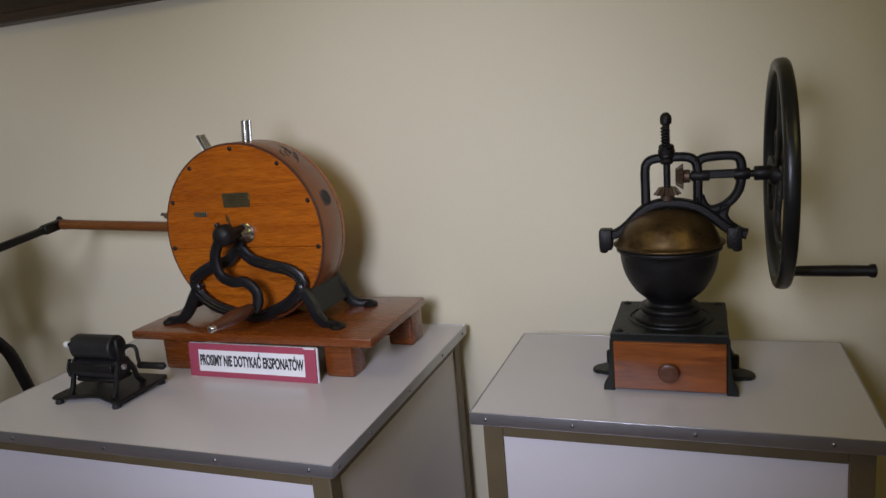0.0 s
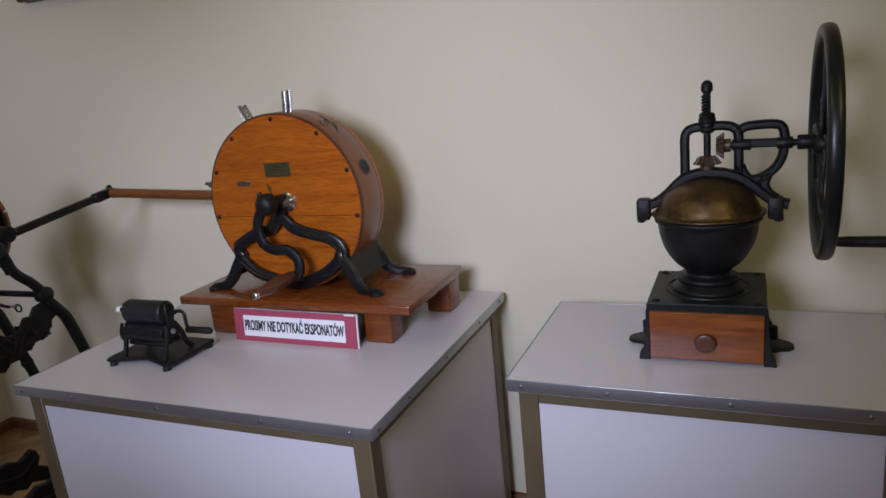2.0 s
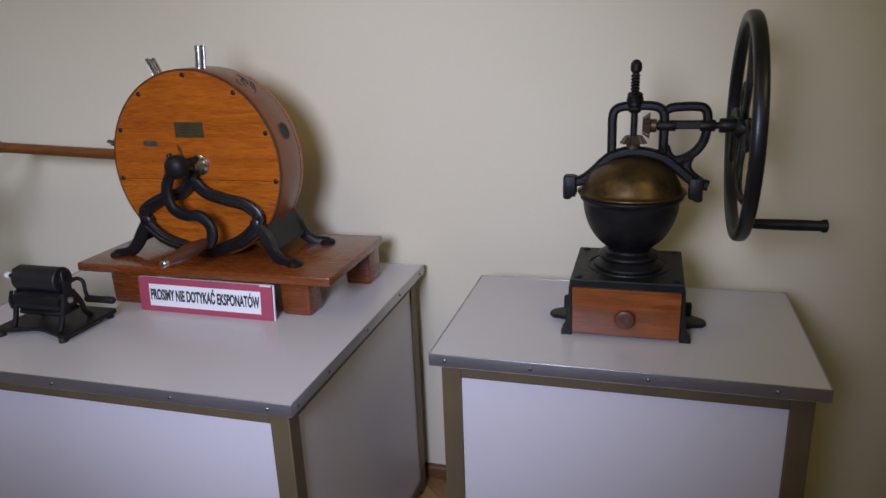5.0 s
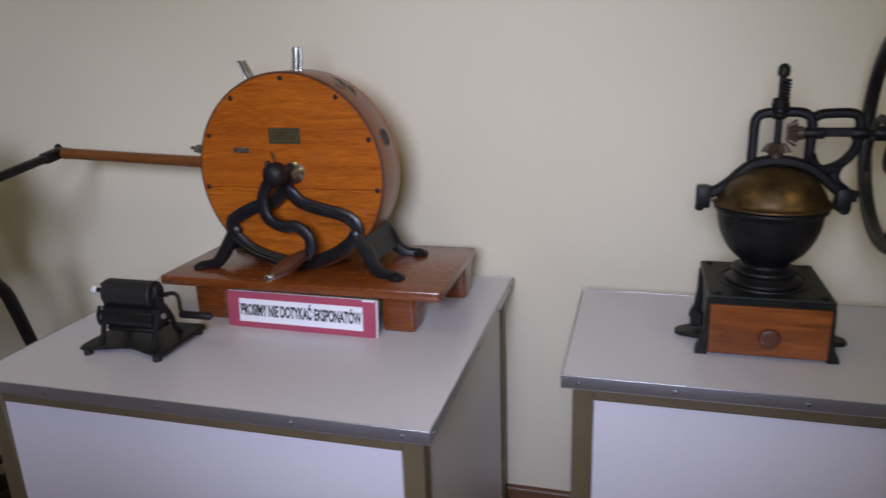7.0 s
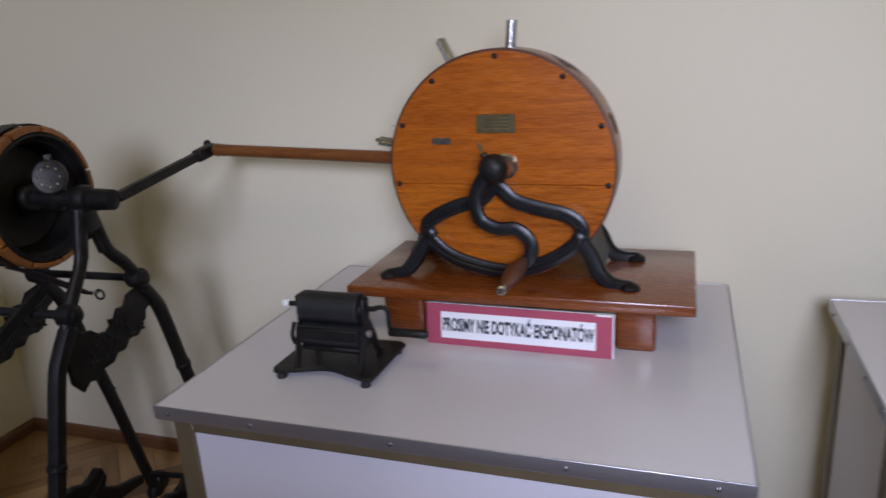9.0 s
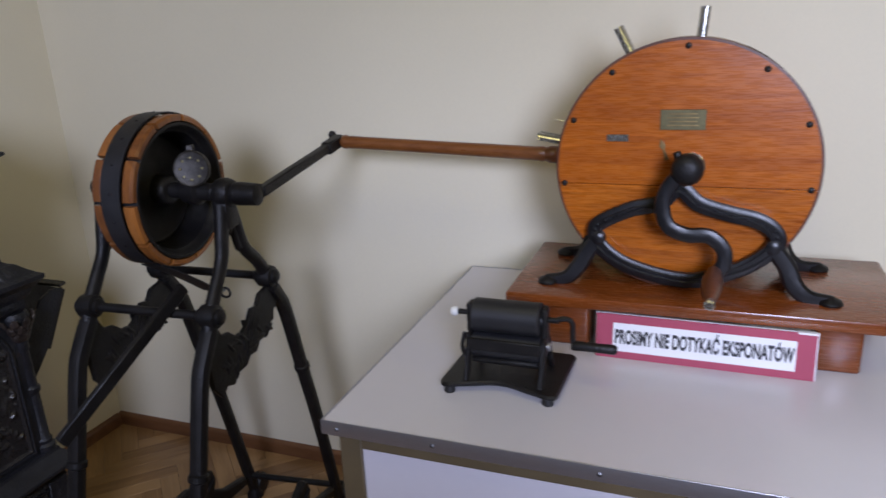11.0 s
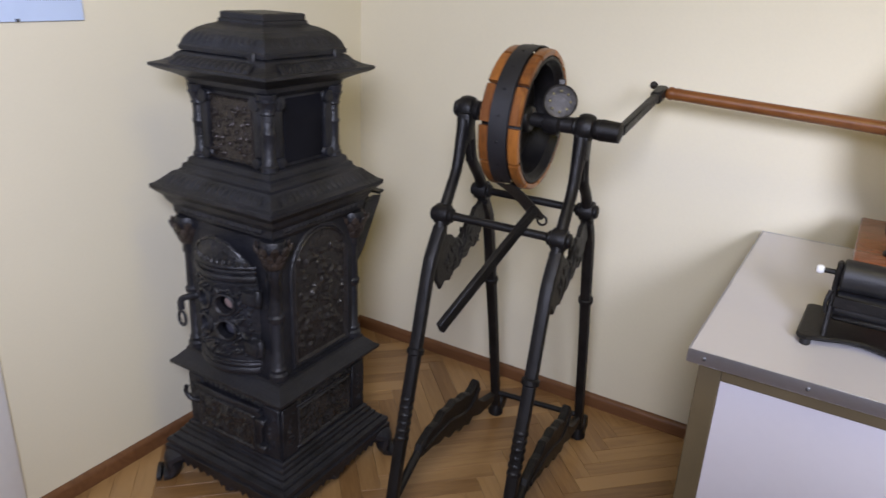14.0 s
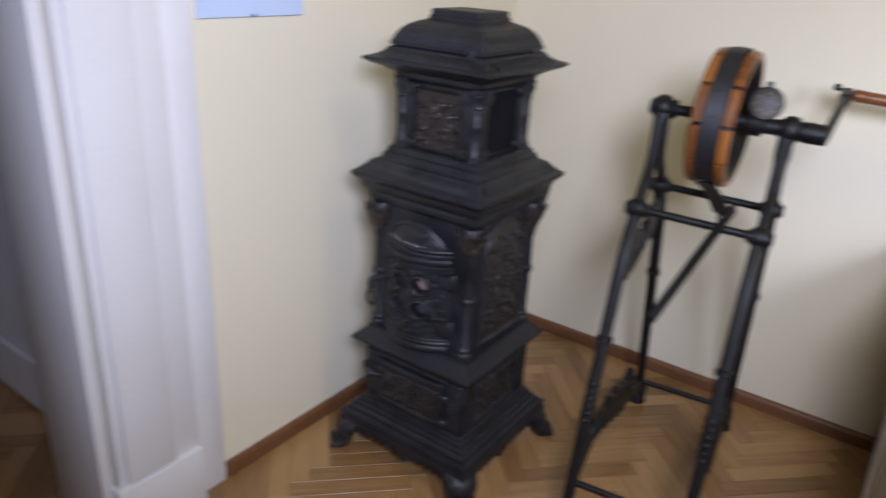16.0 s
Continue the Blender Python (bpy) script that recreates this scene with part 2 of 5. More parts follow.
def add_box(bm, x0, x1, y0, y1, z0, z1, bevel=0.0, segs=1, m=None):
    r = bmesh.ops.create_cube(bm, size=1.0)
    vs = r["verts"]
    bmesh.ops.scale(bm, vec=(x1 - x0, y1 - y0, z1 - z0), verts=vs)
    bmesh.ops.translate(bm, vec=((x0 + x1) / 2, (y0 + y1) / 2, (z0 + z1) / 2), verts=vs)
    if m is not None:
        bmesh.ops.transform(bm, matrix=m, verts=vs)
    if bevel:
        es = list({e for v in vs for e in v.link_edges})
        bmesh.ops.bevel(bm, geom=es, offset=bevel, segments=segs, affect="EDGES", profile=0.5)


def box(*a, **k):
    bm = bmesh.new()
    add_box(bm, *a, **k)
    return bm


def add_lathe(bm, profile, m=None, segs=32, squash=1.0):
    """A turned body about z from (radius, height) pairs, closed at both ends."""
    m = m or Matrix()
    rings = []
    for r, z in profile:
        rings.append([bm.verts.new(m @ Vector((r * math.cos(2 * math.pi * i / segs), squash * r * math.sin(2 * math.pi * i / segs), z))) for i in range(segs)])
    for a, b in zip(rings, rings[1:]):
        for i in range(segs):
            j = (i + 1) % segs
            bm.faces.new((a[i], a[j], b[j], b[i]))
    for ring, flip in ((rings[0], True), (rings[-1], False)):
        bm.faces.new(list(reversed(ring)) if flip else ring)


def lathe(profile, m=None, segs=32, squash=1.0):
    bm = bmesh.new()
    add_lathe(bm, profile, m, segs, squash)
    return bm


def aim(a, b):
    """The matrix that puts the z axis from a towards b."""
    a, b = Vector(a), Vector(b)
    return Matrix.Translation(a) @ (b - a).to_track_quat("Z", "Y").to_matrix().to_4x4()


def add_rod(bm, a, b, r, r2=None, segs=14, bevel=0.15):
    n = (Vector(b) - Vector(a)).length
    r2 = r if r2 is None else r2
    e = min(r, r2) * bevel
    add_lathe(bm, [(r - e, 0), (r, e), (r2, n - e), (r2 - e, n)], aim(a, b), segs)


def rod(a, b, r, r2=None, segs=14):
    bm = bmesh.new()
    add_rod(bm, a, b, r, r2, segs)
    return bm


def spline(points, n=6, closed=False):
    """Smooth points through the given ones."""
    p = [Vector(q) for q in points]
    k = len(p)
    out = []
    for i in range(k if closed else k - 1):
        if closed:
            a, b, c, d = p[(i - 1) % k], p[i], p[(i + 1) % k], p[(i + 2) % k]
        else:
            a, b, c, d = p[max(i - 1, 0)], p[i], p[i + 1], p[min(i + 2, k - 1)]
        for j in range(n):
            t = j / n
            out.append(0.5 * ((2 * b) + (c - a) * t + (2 * a - 5 * b + 4 * c - d) * t * t + (3 * b - a - 3 * c + d) * t ** 3))
    if not closed:
        out.append(p[-1])
    return out


def add_sweep(bm, pts, w, h=None, up=(0, 1, 0), closed=False, segs=10, taper=None, flat=0.0):
    """A bar of elliptic section swept along pts; w across the path and normal to up, h along up."""
    h = w if h is None else h
    up = Vector(up).normalized()
    pts = [Vector(q) for q in pts]
    n = len(pts)
    rings = []
    for i, q in enumerate(pts):
        a = pts[(i - 1) % n] if (closed or i) else q
        b = pts[(i + 1) % n] if (closed or i < n - 1) else q
        d = (b - a).normalized()
        side = d.cross(up)
        side = side.normalized() if side.length > 1e-4 else Vector((1, 0, 0))
        u = side.cross(d).normalized()
        s = taper(i / (n - 1)) if taper else 1.0
        ring = []
        for k in range(segs):
            t = 2 * math.pi * (k + 0.5) / segs
            cx, cy = math.cos(t), math.sin(t)
            if flat:
                g = max(abs(cx), abs(cy))
                cx, cy = cx * (1 - flat + flat / g), cy * (1 - flat + flat / g)
            ring.append(bm.verts.new(q + side * (w * s * cx) + u * (h * s * cy)))
        rings.append(ring)
    for a, b in zip(rings, rings[1:] + ([rings[0]] if closed else [])):
        for k in range(segs):
            j = (k + 1) % segs
            bm.faces.new((a[k], a[j], b[j], b[k]))
    if not closed:
        bm.faces.new(list(reversed(rings[0])))
        bm.faces.new(rings[-1])


def sweep(*a, **k):
    bm = bmesh.new()
    add_sweep(bm, *a, **k)
    return bm


def add_plate(bm, outline, thick, m=None, bevel=0.0):
    """A flat plate: an outline in x and y, its thickness along z, placed by m."""
    m = m or Matrix()
    lo = [bm.verts.new(m @ Vector((x, y, 0))) for x, y in outline]
    hi = [bm.verts.new(m @ Vector((x, y, thick))) for x, y in outline]
    n = len(outline)
    fs = [bm.faces.new(list(reversed(lo))), bm.faces.new(hi)]
    for i in range(n):
        j = (i + 1) % n
        bm.faces.new((lo[i], lo[j], hi[j], hi[i]))
    if bevel:
        bmesh.ops.recalc_face_normals(bm, faces=bm.faces)
        es = list({e for f in fs for e in f.edges})
        bmesh.ops.bevel(bm, geom=es, offset=bevel, segments=1, affect="EDGES")


def plate(outline, thick, m=None, bevel=0.0):
    bm = bmesh.new()
    add_plate(bm, outline, thick, m, bevel)
    return bm


UPRIGHT = pose(0, 0, 0, 90, 0, 0)  # plate outline x, y becomes x, z, thickness towards -y


def square_stack(profile, cx=0.0, cy=0.0, ratio=1.0, cut=0.0):
    """A moulded four-sided body from (half width, height) pairs; cut chamfers its corners."""
    bm = bmesh.new()
    rings = []
    for hw, z in profile:
        hx, hy = hw, hw * ratio
        c = cut
        pts = [(-hx + c, -hy), (hx - c, -hy), (hx, -hy + c), (hx, hy - c), (hx - c, hy), (-hx + c, hy), (-hx, hy - c), (-hx, -hy + c)] if c else [(-hx, -hy), (hx, -hy), (hx, hy), (-hx, hy)]
        rings.append([bm.verts.new((cx + x, cy + y, z)) for x, y in pts])
    k = len(rings[0])
    for a, b in zip(rings, rings[1:]):
        for i in range(k):
            j = (i + 1) % k
            bm.faces.new((a[i], a[j], b[j], b[i]))
    bm.faces.new(list(reversed(rings[0])))
    bm.faces.new(rings[-1])
    return bm


def ring_tube(profile, segs, m):
    """A closed turned ring from a closed (radius, height) section."""
    bm = bmesh.new()
    rings = [[bm.verts.new(m @ Vector((r * math.cos(2 * math.pi * i / segs), r * math.sin(2 * math.pi * i / segs), z))) for i in range(segs)] for r, z in profile]
    k = len(rings)
    for q in range(k):
        a, b = rings[q], rings[(q + 1) % k]
        for i in range(segs):
            j = (i + 1) % segs
            bm.faces.new((a[i], a[j], b[j], b[i]))
    return bm


def screw(parent, at, direction, r, material, name="screw", label=""):
    a = Vector(at)
    d = Vector(direction).normalized()
    bm = lathe([(r, -0.002), (r, r * 0.35), (r * 0.7, r * 0.65), (r * 0.2, r * 0.75)], aim(a, a + d), 10)
    return part(name, bm, material, parent, label)


# ---- room ----
XL, YB, XR, YF, HC = -3.265, 2.09, 2.6, -3.9, 2.75
DY0, DY1, DH = -0.62, 0.29, 2.1


def wall(name, *b):
    return tagged(obj(name, box(*b), M_WALL), "smooth cream painted plaster wall", "wall", kind="structure")


wall("wall_north", XL - 0.25, XR, YB, YB + 0.25, 0, HC)
wall("wall_east", XR, XR + 0.25, YF, YB + 0.25, 0, HC)
wall("wall_south", XL - 0.25, XR + 0.25, YF - 0.25, YF, 0, HC)
bm = bmesh.new()
add_box(bm, XL - 0.25, XL, DY1, YB, 0, HC)
add_box(bm, XL - 0.25, XL, YF, DY0, 0, HC)
add_box(bm, XL - 0.25, XL, DY0, DY1, DH, HC)
tagged(obj("wall_west", bm, M_WALL), "cream painted plaster wall with a doorway", "wall", kind="structure")
# the neighbouring room behind the doorway
wall("wall_next_north", -6.2, XL - 0.25, 1.2, 1.4, 0, HC)
wall("wall_next_south", -6.2, XL - 0.25, YF - 0.25, YF, 0, HC)
wall("wall_next_west", -6.4, -6.2, YF - 0.25, 1.4, 0, HC)
tagged(obj("ceiling", box(-6.4, XR + 0.25, YF - 0.25, YB + 0.25, HC, HC + 0.2), M_CEIL), "plain white plaster ceiling", "ceiling", kind="structure")
floor = tagged(obj("floor", box(-6.4, XR + 0.25, YF - 0.25, YB + 0.25, -0.2, -0.004), M_GAP), "worn oak herringbone parquet floor", "floor", kind="structure")


def baseboard(name, a, b, face):
    """A low skirting with a rounded top edge from a to b along a wall; face points into the room."""
    a, b, f = Vector(a), Vector(b), Vector(face)
    sec = [(0, 0), (0.016, 0), (0.016, 0.036), (0.013, 0.044), (0.006, 0.049), (0, 0.05)]
    bm = bmesh.new()
    r = [[bm.verts.new(p + f * u + Vector((0, 0, v))) for u, v in sec] for p in (a, b)]
    n = len(sec)
    for i in range(n):
        j = (i + 1) % n
        bm.faces.new((r[0][i], r[0][j], r[1][j], r[1][i]))
    bm.faces.new(r[0])
    bm.faces.new(list(reversed(r[1])))
    return tagged(obj(name, bm, M_SKIRT, True), "low brown varnished wooden baseboard", "baseboard", kind="structure")


baseboard("baseboard_north", (XL, YB, 0), (XR, YB, 0), (0, -1, 0))
baseboard("baseboard_west", (XL, 0.625, 0), (XL, YB - 0.017, 0), (1, 0, 0))
baseboard("baseboard_east", (XR, YF, 0), (XR, YB - 0.017, 0), (-1, 0, 0))

# door casing: jamb lining, stepped architrave and plinth block, then the open leaf in the next room
case = thing("door_frame", "white painted moulded door casing with plinth blocks", "door frame")
case["kind"] = "structure"


def casing_side(s, y):
    """One upright of the casing; s is +1 where the wall goes on towards +y."""
    def b(x0, x1, u0, u1, z0, z1, bev):
        ys = sorted((y + s * u0, y + s * u1))
        return box(x0, x1, ys[0], ys[1], z0, z1, bevel=bev, segs=2)
    part("architrave", b(XL, XL + 0.030, -0.0, 0.235, 0.0, DH + 0.2, 0.006), M_WHITE, case)
    part("outer_fillet", b(XL, XL + 0.014, 0.235, 0.325, 0.0, DH + 0.28, 0.003), M_WHITE, case)
    part("inner_bead", b(XL + 0.030, XL + 0.043, 0.02, 0.16, 0.19, DH + 0.1, 0.009), M_WHITE, case)
    part("plinth_block", b(XL, XL + 0.046, -0.012, 0.238, 0.0, 0.185, 0.006), M_WHITE, case)
    part("jamb", b(XL - 0.255, XL - 0.001, -0.03, -0.001, 0.0, DH, 0.003), M_WHITE, case)


casing_side(1, DY1)
casing_side(-1, DY0)
part("head_architrave", box(XL, XL + 0.030, DY0 - 0.233, DY1 + 0.233, DH + 0.001, DH + 0.2, bevel=0.006), M_WHITE, case)
part("head_jamb", box(XL - 0.255, XL - 0.001, DY0 + 0.031, DY1 - 0.031, DH - 0.03, DH - 0.001), M_WHITE, case)

leaf = thing("open_door", "white panelled door leaf standing open in the next room", "door", (XL - 0.27, 0.44, 0))
leaf["kind"] = "structure"
part("leaf", box(-0.92, 0, 0.0, 0.04, 0.012, DH - 0.02, bevel=0.003), M_WHITE, leaf)
for z0, z1 in ((0.012, 0.2), (0.93, 1.08), (1.95, 2.07)):
    part("rail", box(-0.92, 0, -0.012, -0.001, z0, z1, bevel=0.004), M_WHITE, leaf)
for x0, x1 in ((-0.92, -0.80), (-0.12, 0.0)):
    for z0, z1 in ((0.203, 0.927), (1.083, 1.947)):
        part("stile", box(x0, x1, -0.012, -0.001, z0, z1, bevel=0.004), M_WHITE, leaf)

# dark wall shelf high on the wall
shelf = thing("wall_shelf", "dark brown wooden shelf fixed high on the wall", "shelf", (-2.49, YB, 1.890))
part("board", box(0, 1.75, -0.058, -0.001, 0, 0.035, bevel=0.004), M_SHELF, shelf)
part("back_board", box(0.01, 1.74, -0.022, -0.002, 0.036, 0.35, bevel=0.003), M_SHELF, shelf)
part("side_board", box(0.0, 0.02, -0.054, -0.023, 0.036, 0.33, bevel=0.004), M_SHELF, shelf)
part("side_board", box(1.73, 1.75, -0.054, -0.023, 0.036, 0.33, bevel=0.004), M_SHELF, shelf)

# printed board on the west wall
board = thing("poster", "pale blue printed information board under clear sheet", "poster", (XL, 0.635, 1.312))
part("sheet", box(0.001, 0.008, 0, 0.33, 0, 0.47, bevel=0.001), M_BLUE, board)
part("clip", box(0.008, 0.011, 0.16, 0.168, 0.0, 0.007), M_INK, board, "small dark clip")
for k, (y0, y1, z) in enumerate(((0.02, 0.155, 0.066), (0.02, 0.15, 0.056), (0.02, 0.085, 0.046), (0.19, 0.25, 0.058), (0.19, 0.315, 0.048), (0.19, 0.29, 0.079))):
    part("text_line", box(0.008, 0.0086, y0, y1, z, z + 0.004), M_INK, board)

# ---- display plinths ----


def plinth(x0, x1, y0, y1, top, fractions, label):
    t = thing("display_plinth", label, "plinth", (x0, y0, 0), group="display plinths")
    w, d = x1 - x0, y1 - y0
    part("top", box(0.003, w - 0.003, 0.003, d - 0.003, top - 0.03, top, bevel=0.001), M_LAMINATE, t, "grey laminate top")
    e0, e1 = top - 0.0275, top + 0.0012
    for n, b in (("front", (0, w, 0, 0.0028)), ("back", (0, w, d - 0.0028, d)), ("left", (0, 0.0028, 0.0029, d - 0.0029)), ("right", (w - 0.0028, w, 0.0029, d - 0.0029))):
        s = part("edge_strip", box(b[0], b[1], b[2], b[3], e0, e1, bevel=0.0012, segs=3), M_ALU, t, "aluminium edge strip")
        for f in fractions:
            if n in ("front", "back"):
                screw(s, (f * w, 0 if n == "front" else d, top - 0.014), (0, -1 if n == "front" else 1, 0), 0.0042, M_SCREW)
            else:
                screw(s, (0 if n == "left" else w, f * d, top - 0.014), (-1 if n == "left" else 1, 0, 0), 0.0042, M_SCREW)
    i, p = 0.022, 0.044
    h = top - 0.032
    for px in (i, w - i - p):
        for py in (i, d - i - p):
            part("post", box(px, px + p, py, py + p, 0.0, h, bevel=0.002), M_OLIVE, t, "olive brown metal post")
    for zz in ((h - 0.031, h), (0.02, 0.055)):
        for py in (i, d - i - p):
            part("rail", box(i + p, w - i - p, py + 0.001, py + p - 0.001, zz[0], zz[1], bevel=0.002), M_OLIVE, t)
        for px in (i, w - i - p):
            part("rail", box(px + 0.001, px + p - 0.001, i + p, d - i - p, zz[0], zz[1], bevel=0.002), M_OLIVE, t)
    a = i + p + 0.0005
    for py in (i + 0.006, d - i - 0.012):
        part("panel", box(a, w - a, py, py + 0.006, 0.056, h - 0.032), M_PANEL, t, "pale lilac-white panel")
    for px in (i + 0.006, w - i - 0.012):
        part("panel", box(px, px + 0.006, a, d - a, 0.056, h - 0.032), M_PANEL, t, "pale lilac-white panel")
    return t


TZ, RZ = 0.795, 0.815
plinth(-1.735, -0.652, 1.165, 2.045, TZ, (0.03, 0.2, 0.46, 0.74, 0.95), "large pale laminate display plinth with aluminium edging")
plinth(-0.44, 0.36, 1.402, 1.925, RZ, (0.045, 0.28, 0.58, 0.88), "smaller pale laminate display plinth with aluminium edging")

# ---- wooden stand with the drum machine ----
stand = thing("wooden_stand", "varnished brown wooden stand on four block feet", "stand", (-1.498, 1.56, TZ))
part("board", box(0, 0.759, 0, 0.377, 0.097, 0.122, bevel=0.005, segs=2), M_BROWN, stand)
for x0, x1, y0, y1 in ((0.078, 0.174, 0.03, 0.10), (0.60, 0.683, 0.033, 0.105), (0.06, 0.15, 0.295, 0.368), (0.672, 0.748, 0.285, 0.372)):
    part("foot", box(x0, x1, y0, y1, 0.0, 0.0965, bevel=0.008, segs=3), M_BROWN, stand)
for x in (0.10, 0.655):
    part("arched_apron", plate([(0.107, 0.0963), (0.107, 0.028), (0.118, 0.050), (0.138, 0.068), (0.17, 0.077), (0.22, 0.079), (0.255, 0.072), (0.276, 0.052), (0.284, 0.03), (0.284, 0.0963)], 0.026, pose(x, 0, 0, 0, 0, 90) @ UPRIGHT, 0.002), M_BROWN, stand, smooth=False)

sign = thing("notice_sign", "white notice with crimson border leaning against the wooden stand", "sign", (-1.304, 1.553, TZ), 0)
lean = pose(0, 0, 0, -5, 0, -1.0)


def sign_part(name, bm, material, label=""):
    bmesh.ops.transform(bm, matrix=lean, verts=bm.verts)
    return part(name, bm, material, sign, label, False)


sign_part("card", box(0, 0.405, 0.0, 0.005, 0.0, 0.093, bevel=0.0006), M_RED, "crimson card border")
sign_part("back_board", box(-0.002, 0.408, 0.0053, 0.011, 0.0, 0.0935, bevel=0.0008), M_PAPER)
sign_part("paper", box(0.034, 0.372, -0.0012, -0.0002, 0.016, 0.076), M_PAPER)
sign_part("tape", box(0.372, 0.404, -0.0012, 0.0115, 0.0905, 0.0942), M_PAPER)
text = bpy.data.curves.new("notice_text", "FONT")
text.body, text.size, text.extrude, text.offset = "PROSIMY NIE DOTYKAĆ EKSPONATÓW", 0.035, 0.0003, 0.0012
text.align_x, text.align_y = "CENTER", "CENTER"
tob = new("notice_text", text)
deps = bpy.context.evaluated_depsgraph_get()
tm = bpy.data.meshes.new_from_object(tob.evaluated_get(deps))
bpy.data.objects.remove(tob)
wide = max(v.co.x for v in tm.vertices) - min(v.co.x for v in tm.vertices)
tm.transform(lean @ pose(0.203, -0.0016, 0.046, 90, 0, 0) @ Matrix.Diagonal((0.331 / wide, 1.16, 1.0, 1)))
tm.materials.clear()
tm.materials.append(M_INK)
lett = new("lettering", tm)
lett.parent = sign
tagged(lett, "bold black capital lettering")

DX, DZ, DR, DF = -1.158, 1.167, 0.253, 1.676
drum = thing("drum_machine", "round orange wooden drum machine on a black iron stand", "machine", (DX, DF, DZ))
BASE = TZ + 0.1225 - DZ  # top of the wooden stand, seen from the drum's centre


def disc_cut(z0, z1, r, n=40):
    """The part of a disc between two heights, as an outline."""
    pts = []
    a0, a1 = math.asin(max(-1, z0 / r)), math.asin(min(1, z1 / r))
    for i in range(n + 1):
        a = a0 + (a1 - a0) * i / n
        pts.append((r * math.cos(a), r * math.sin(a)))
    for i in range(n + 1):
        a = a1 + (a0 - a1) * i / n
        pts.append((-r * math.cos(a), r * math.sin(a)))
    out = []
    for p in pts:
        if not out or (Vector(p) - Vector(out[-1])).length > 1e-5:
            out.append(p)
    if (Vector(out[0]) - Vector(out[-1])).length < 1e-5:
        out.pop()
    return out


for z0, z1, board_wood in ((-DR + 0.0001, -0.0365, M_ORANGE_LOW), (-0.0355, DR - 0.0001, M_ORANGE)):
    part("face_board", plate(disc_cut(z0, z1, DR), 0.014, pose(0, 0.014, 0) @ UPRIGHT, 0.0015), board_wood, drum, "orange varnished pine face")
part("back_board", plate(disc_cut(-DR, DR, DR), 0.014, pose(0, 0.127, 0) @ UPRIGHT), M_ORANGE, drum)
part("rim", ring_tube([(DR - 0.014, 0.0066), (DR - 0.001, 0.0066), (DR + 0.001, 0.011), (DR + 0.001, 0.108), (DR - 0.001, 0.1125), (DR - 0.014, 0.1125)], 96, pose(0, 0, 0, -90, 0, 0)), M_RIM, drum, "bent wooden rim")
part("seam", ring_tube([(DR - 0.0038, -0.0006), (DR + 0.0004, -0.0005), (DR + 0.0016, 0.0022), (DR + 0.0016, 0.0062), (DR - 0.0015, 0.0062), (DR - 0.0038, 0.0002)], 96, pose(0, 0, 0, -90, 0, 0)), M_KNOBWOOD, drum, "thin dark ring along the face edge")
for a in (90, 53.5, 22, -8.5, -40, 126.5, 156, 188.5, 220):
    a = radians(a)
    screw(drum, (0.2385 * math.cos(a), 0.0, 0.2385 * math.sin(a)), (0, -1, 0), 0.0062, M_IRON, "bolt", "black dished bolt")
pl = part("name_plate", box(-0.046, 0.040, -0.0022, -0.0002, 0.078, 0.118, bevel=0.0006), M_PLATE, drum, "small dull brass plate")
for k in range(4):
    w = 0.03 - 0.004 * (k % 2)
    part("engraved_line", box(-0.003 - w, -0.003 + w, -0.0029, -0.0024, 0.086 + 0.0075 * k, 0.0885 + 0.0075 * k), M_BRASS, pl)
part("number_tag", box(-0.150, -0.106, -0.002, -0.0002, 0.054, 0.0685, bevel=0.0006), M_NICKEL, drum, "small riveted number tag")
part("pointer", plate([(-0.004, 0), (0.004, 0), (0.002, 0.022), (0.006, 0.03), (0, 0.044), (-0.006, 0.03), (-0.002, 0.022)], 0.002, pose(-0.03, -0.0005, 0.018, 0, -18, 0) @ UPRIGHT), M_BRASS, drum, "brass pointer")
# window in the rim and maker's emblem
for ang, rr, nm in ((20, 0.024, "rim_port"), (55, 0.026, "emblem")):
    a = radians(ang)
    c = Vector((DR * math.cos(a), 0.064, DR * math.sin(a)))
    d = Vector((math.cos(a), 0, math.sin(a)))
    if nm == "rim_port":
        m = aim(c, c + d)
        part("port_ring", ring_tube([(rr - 0.004, -0.006), (rr, -0.006), (rr, 0.0025), (rr - 0.004, 0.0025)], 24, m), M_KNOBWOOD, drum)
        part("port_glass", lathe([(rr - 0.0045, -0.002), (rr - 0.0045, 0.0015)], m, 24), M_INK, drum, "dark round port")
    else:
        rng = random.Random(5)
        for k in range(9):
            a0, v0, bend = a + radians(rng.uniform(-8, 5)), 0.062 + rng.uniform(-0.026, 0.016), rng.uniform(-0.012, 0.012)
            line = []
            for q in range(7):
                b = a0 + radians(6.5 * q / 6)
                line.append(((DR + 0.0014) * math.cos(b), v0 + 0.018 * q / 6 + bend * math.sin(math.pi * q / 6), (DR + 0.0014) * math.sin(b)))
            part("emblem_stroke", sweep(line, 0.0016, 0.0005, (math.cos(a), 0, math.sin(a)), segs=6), M_INK, drum)
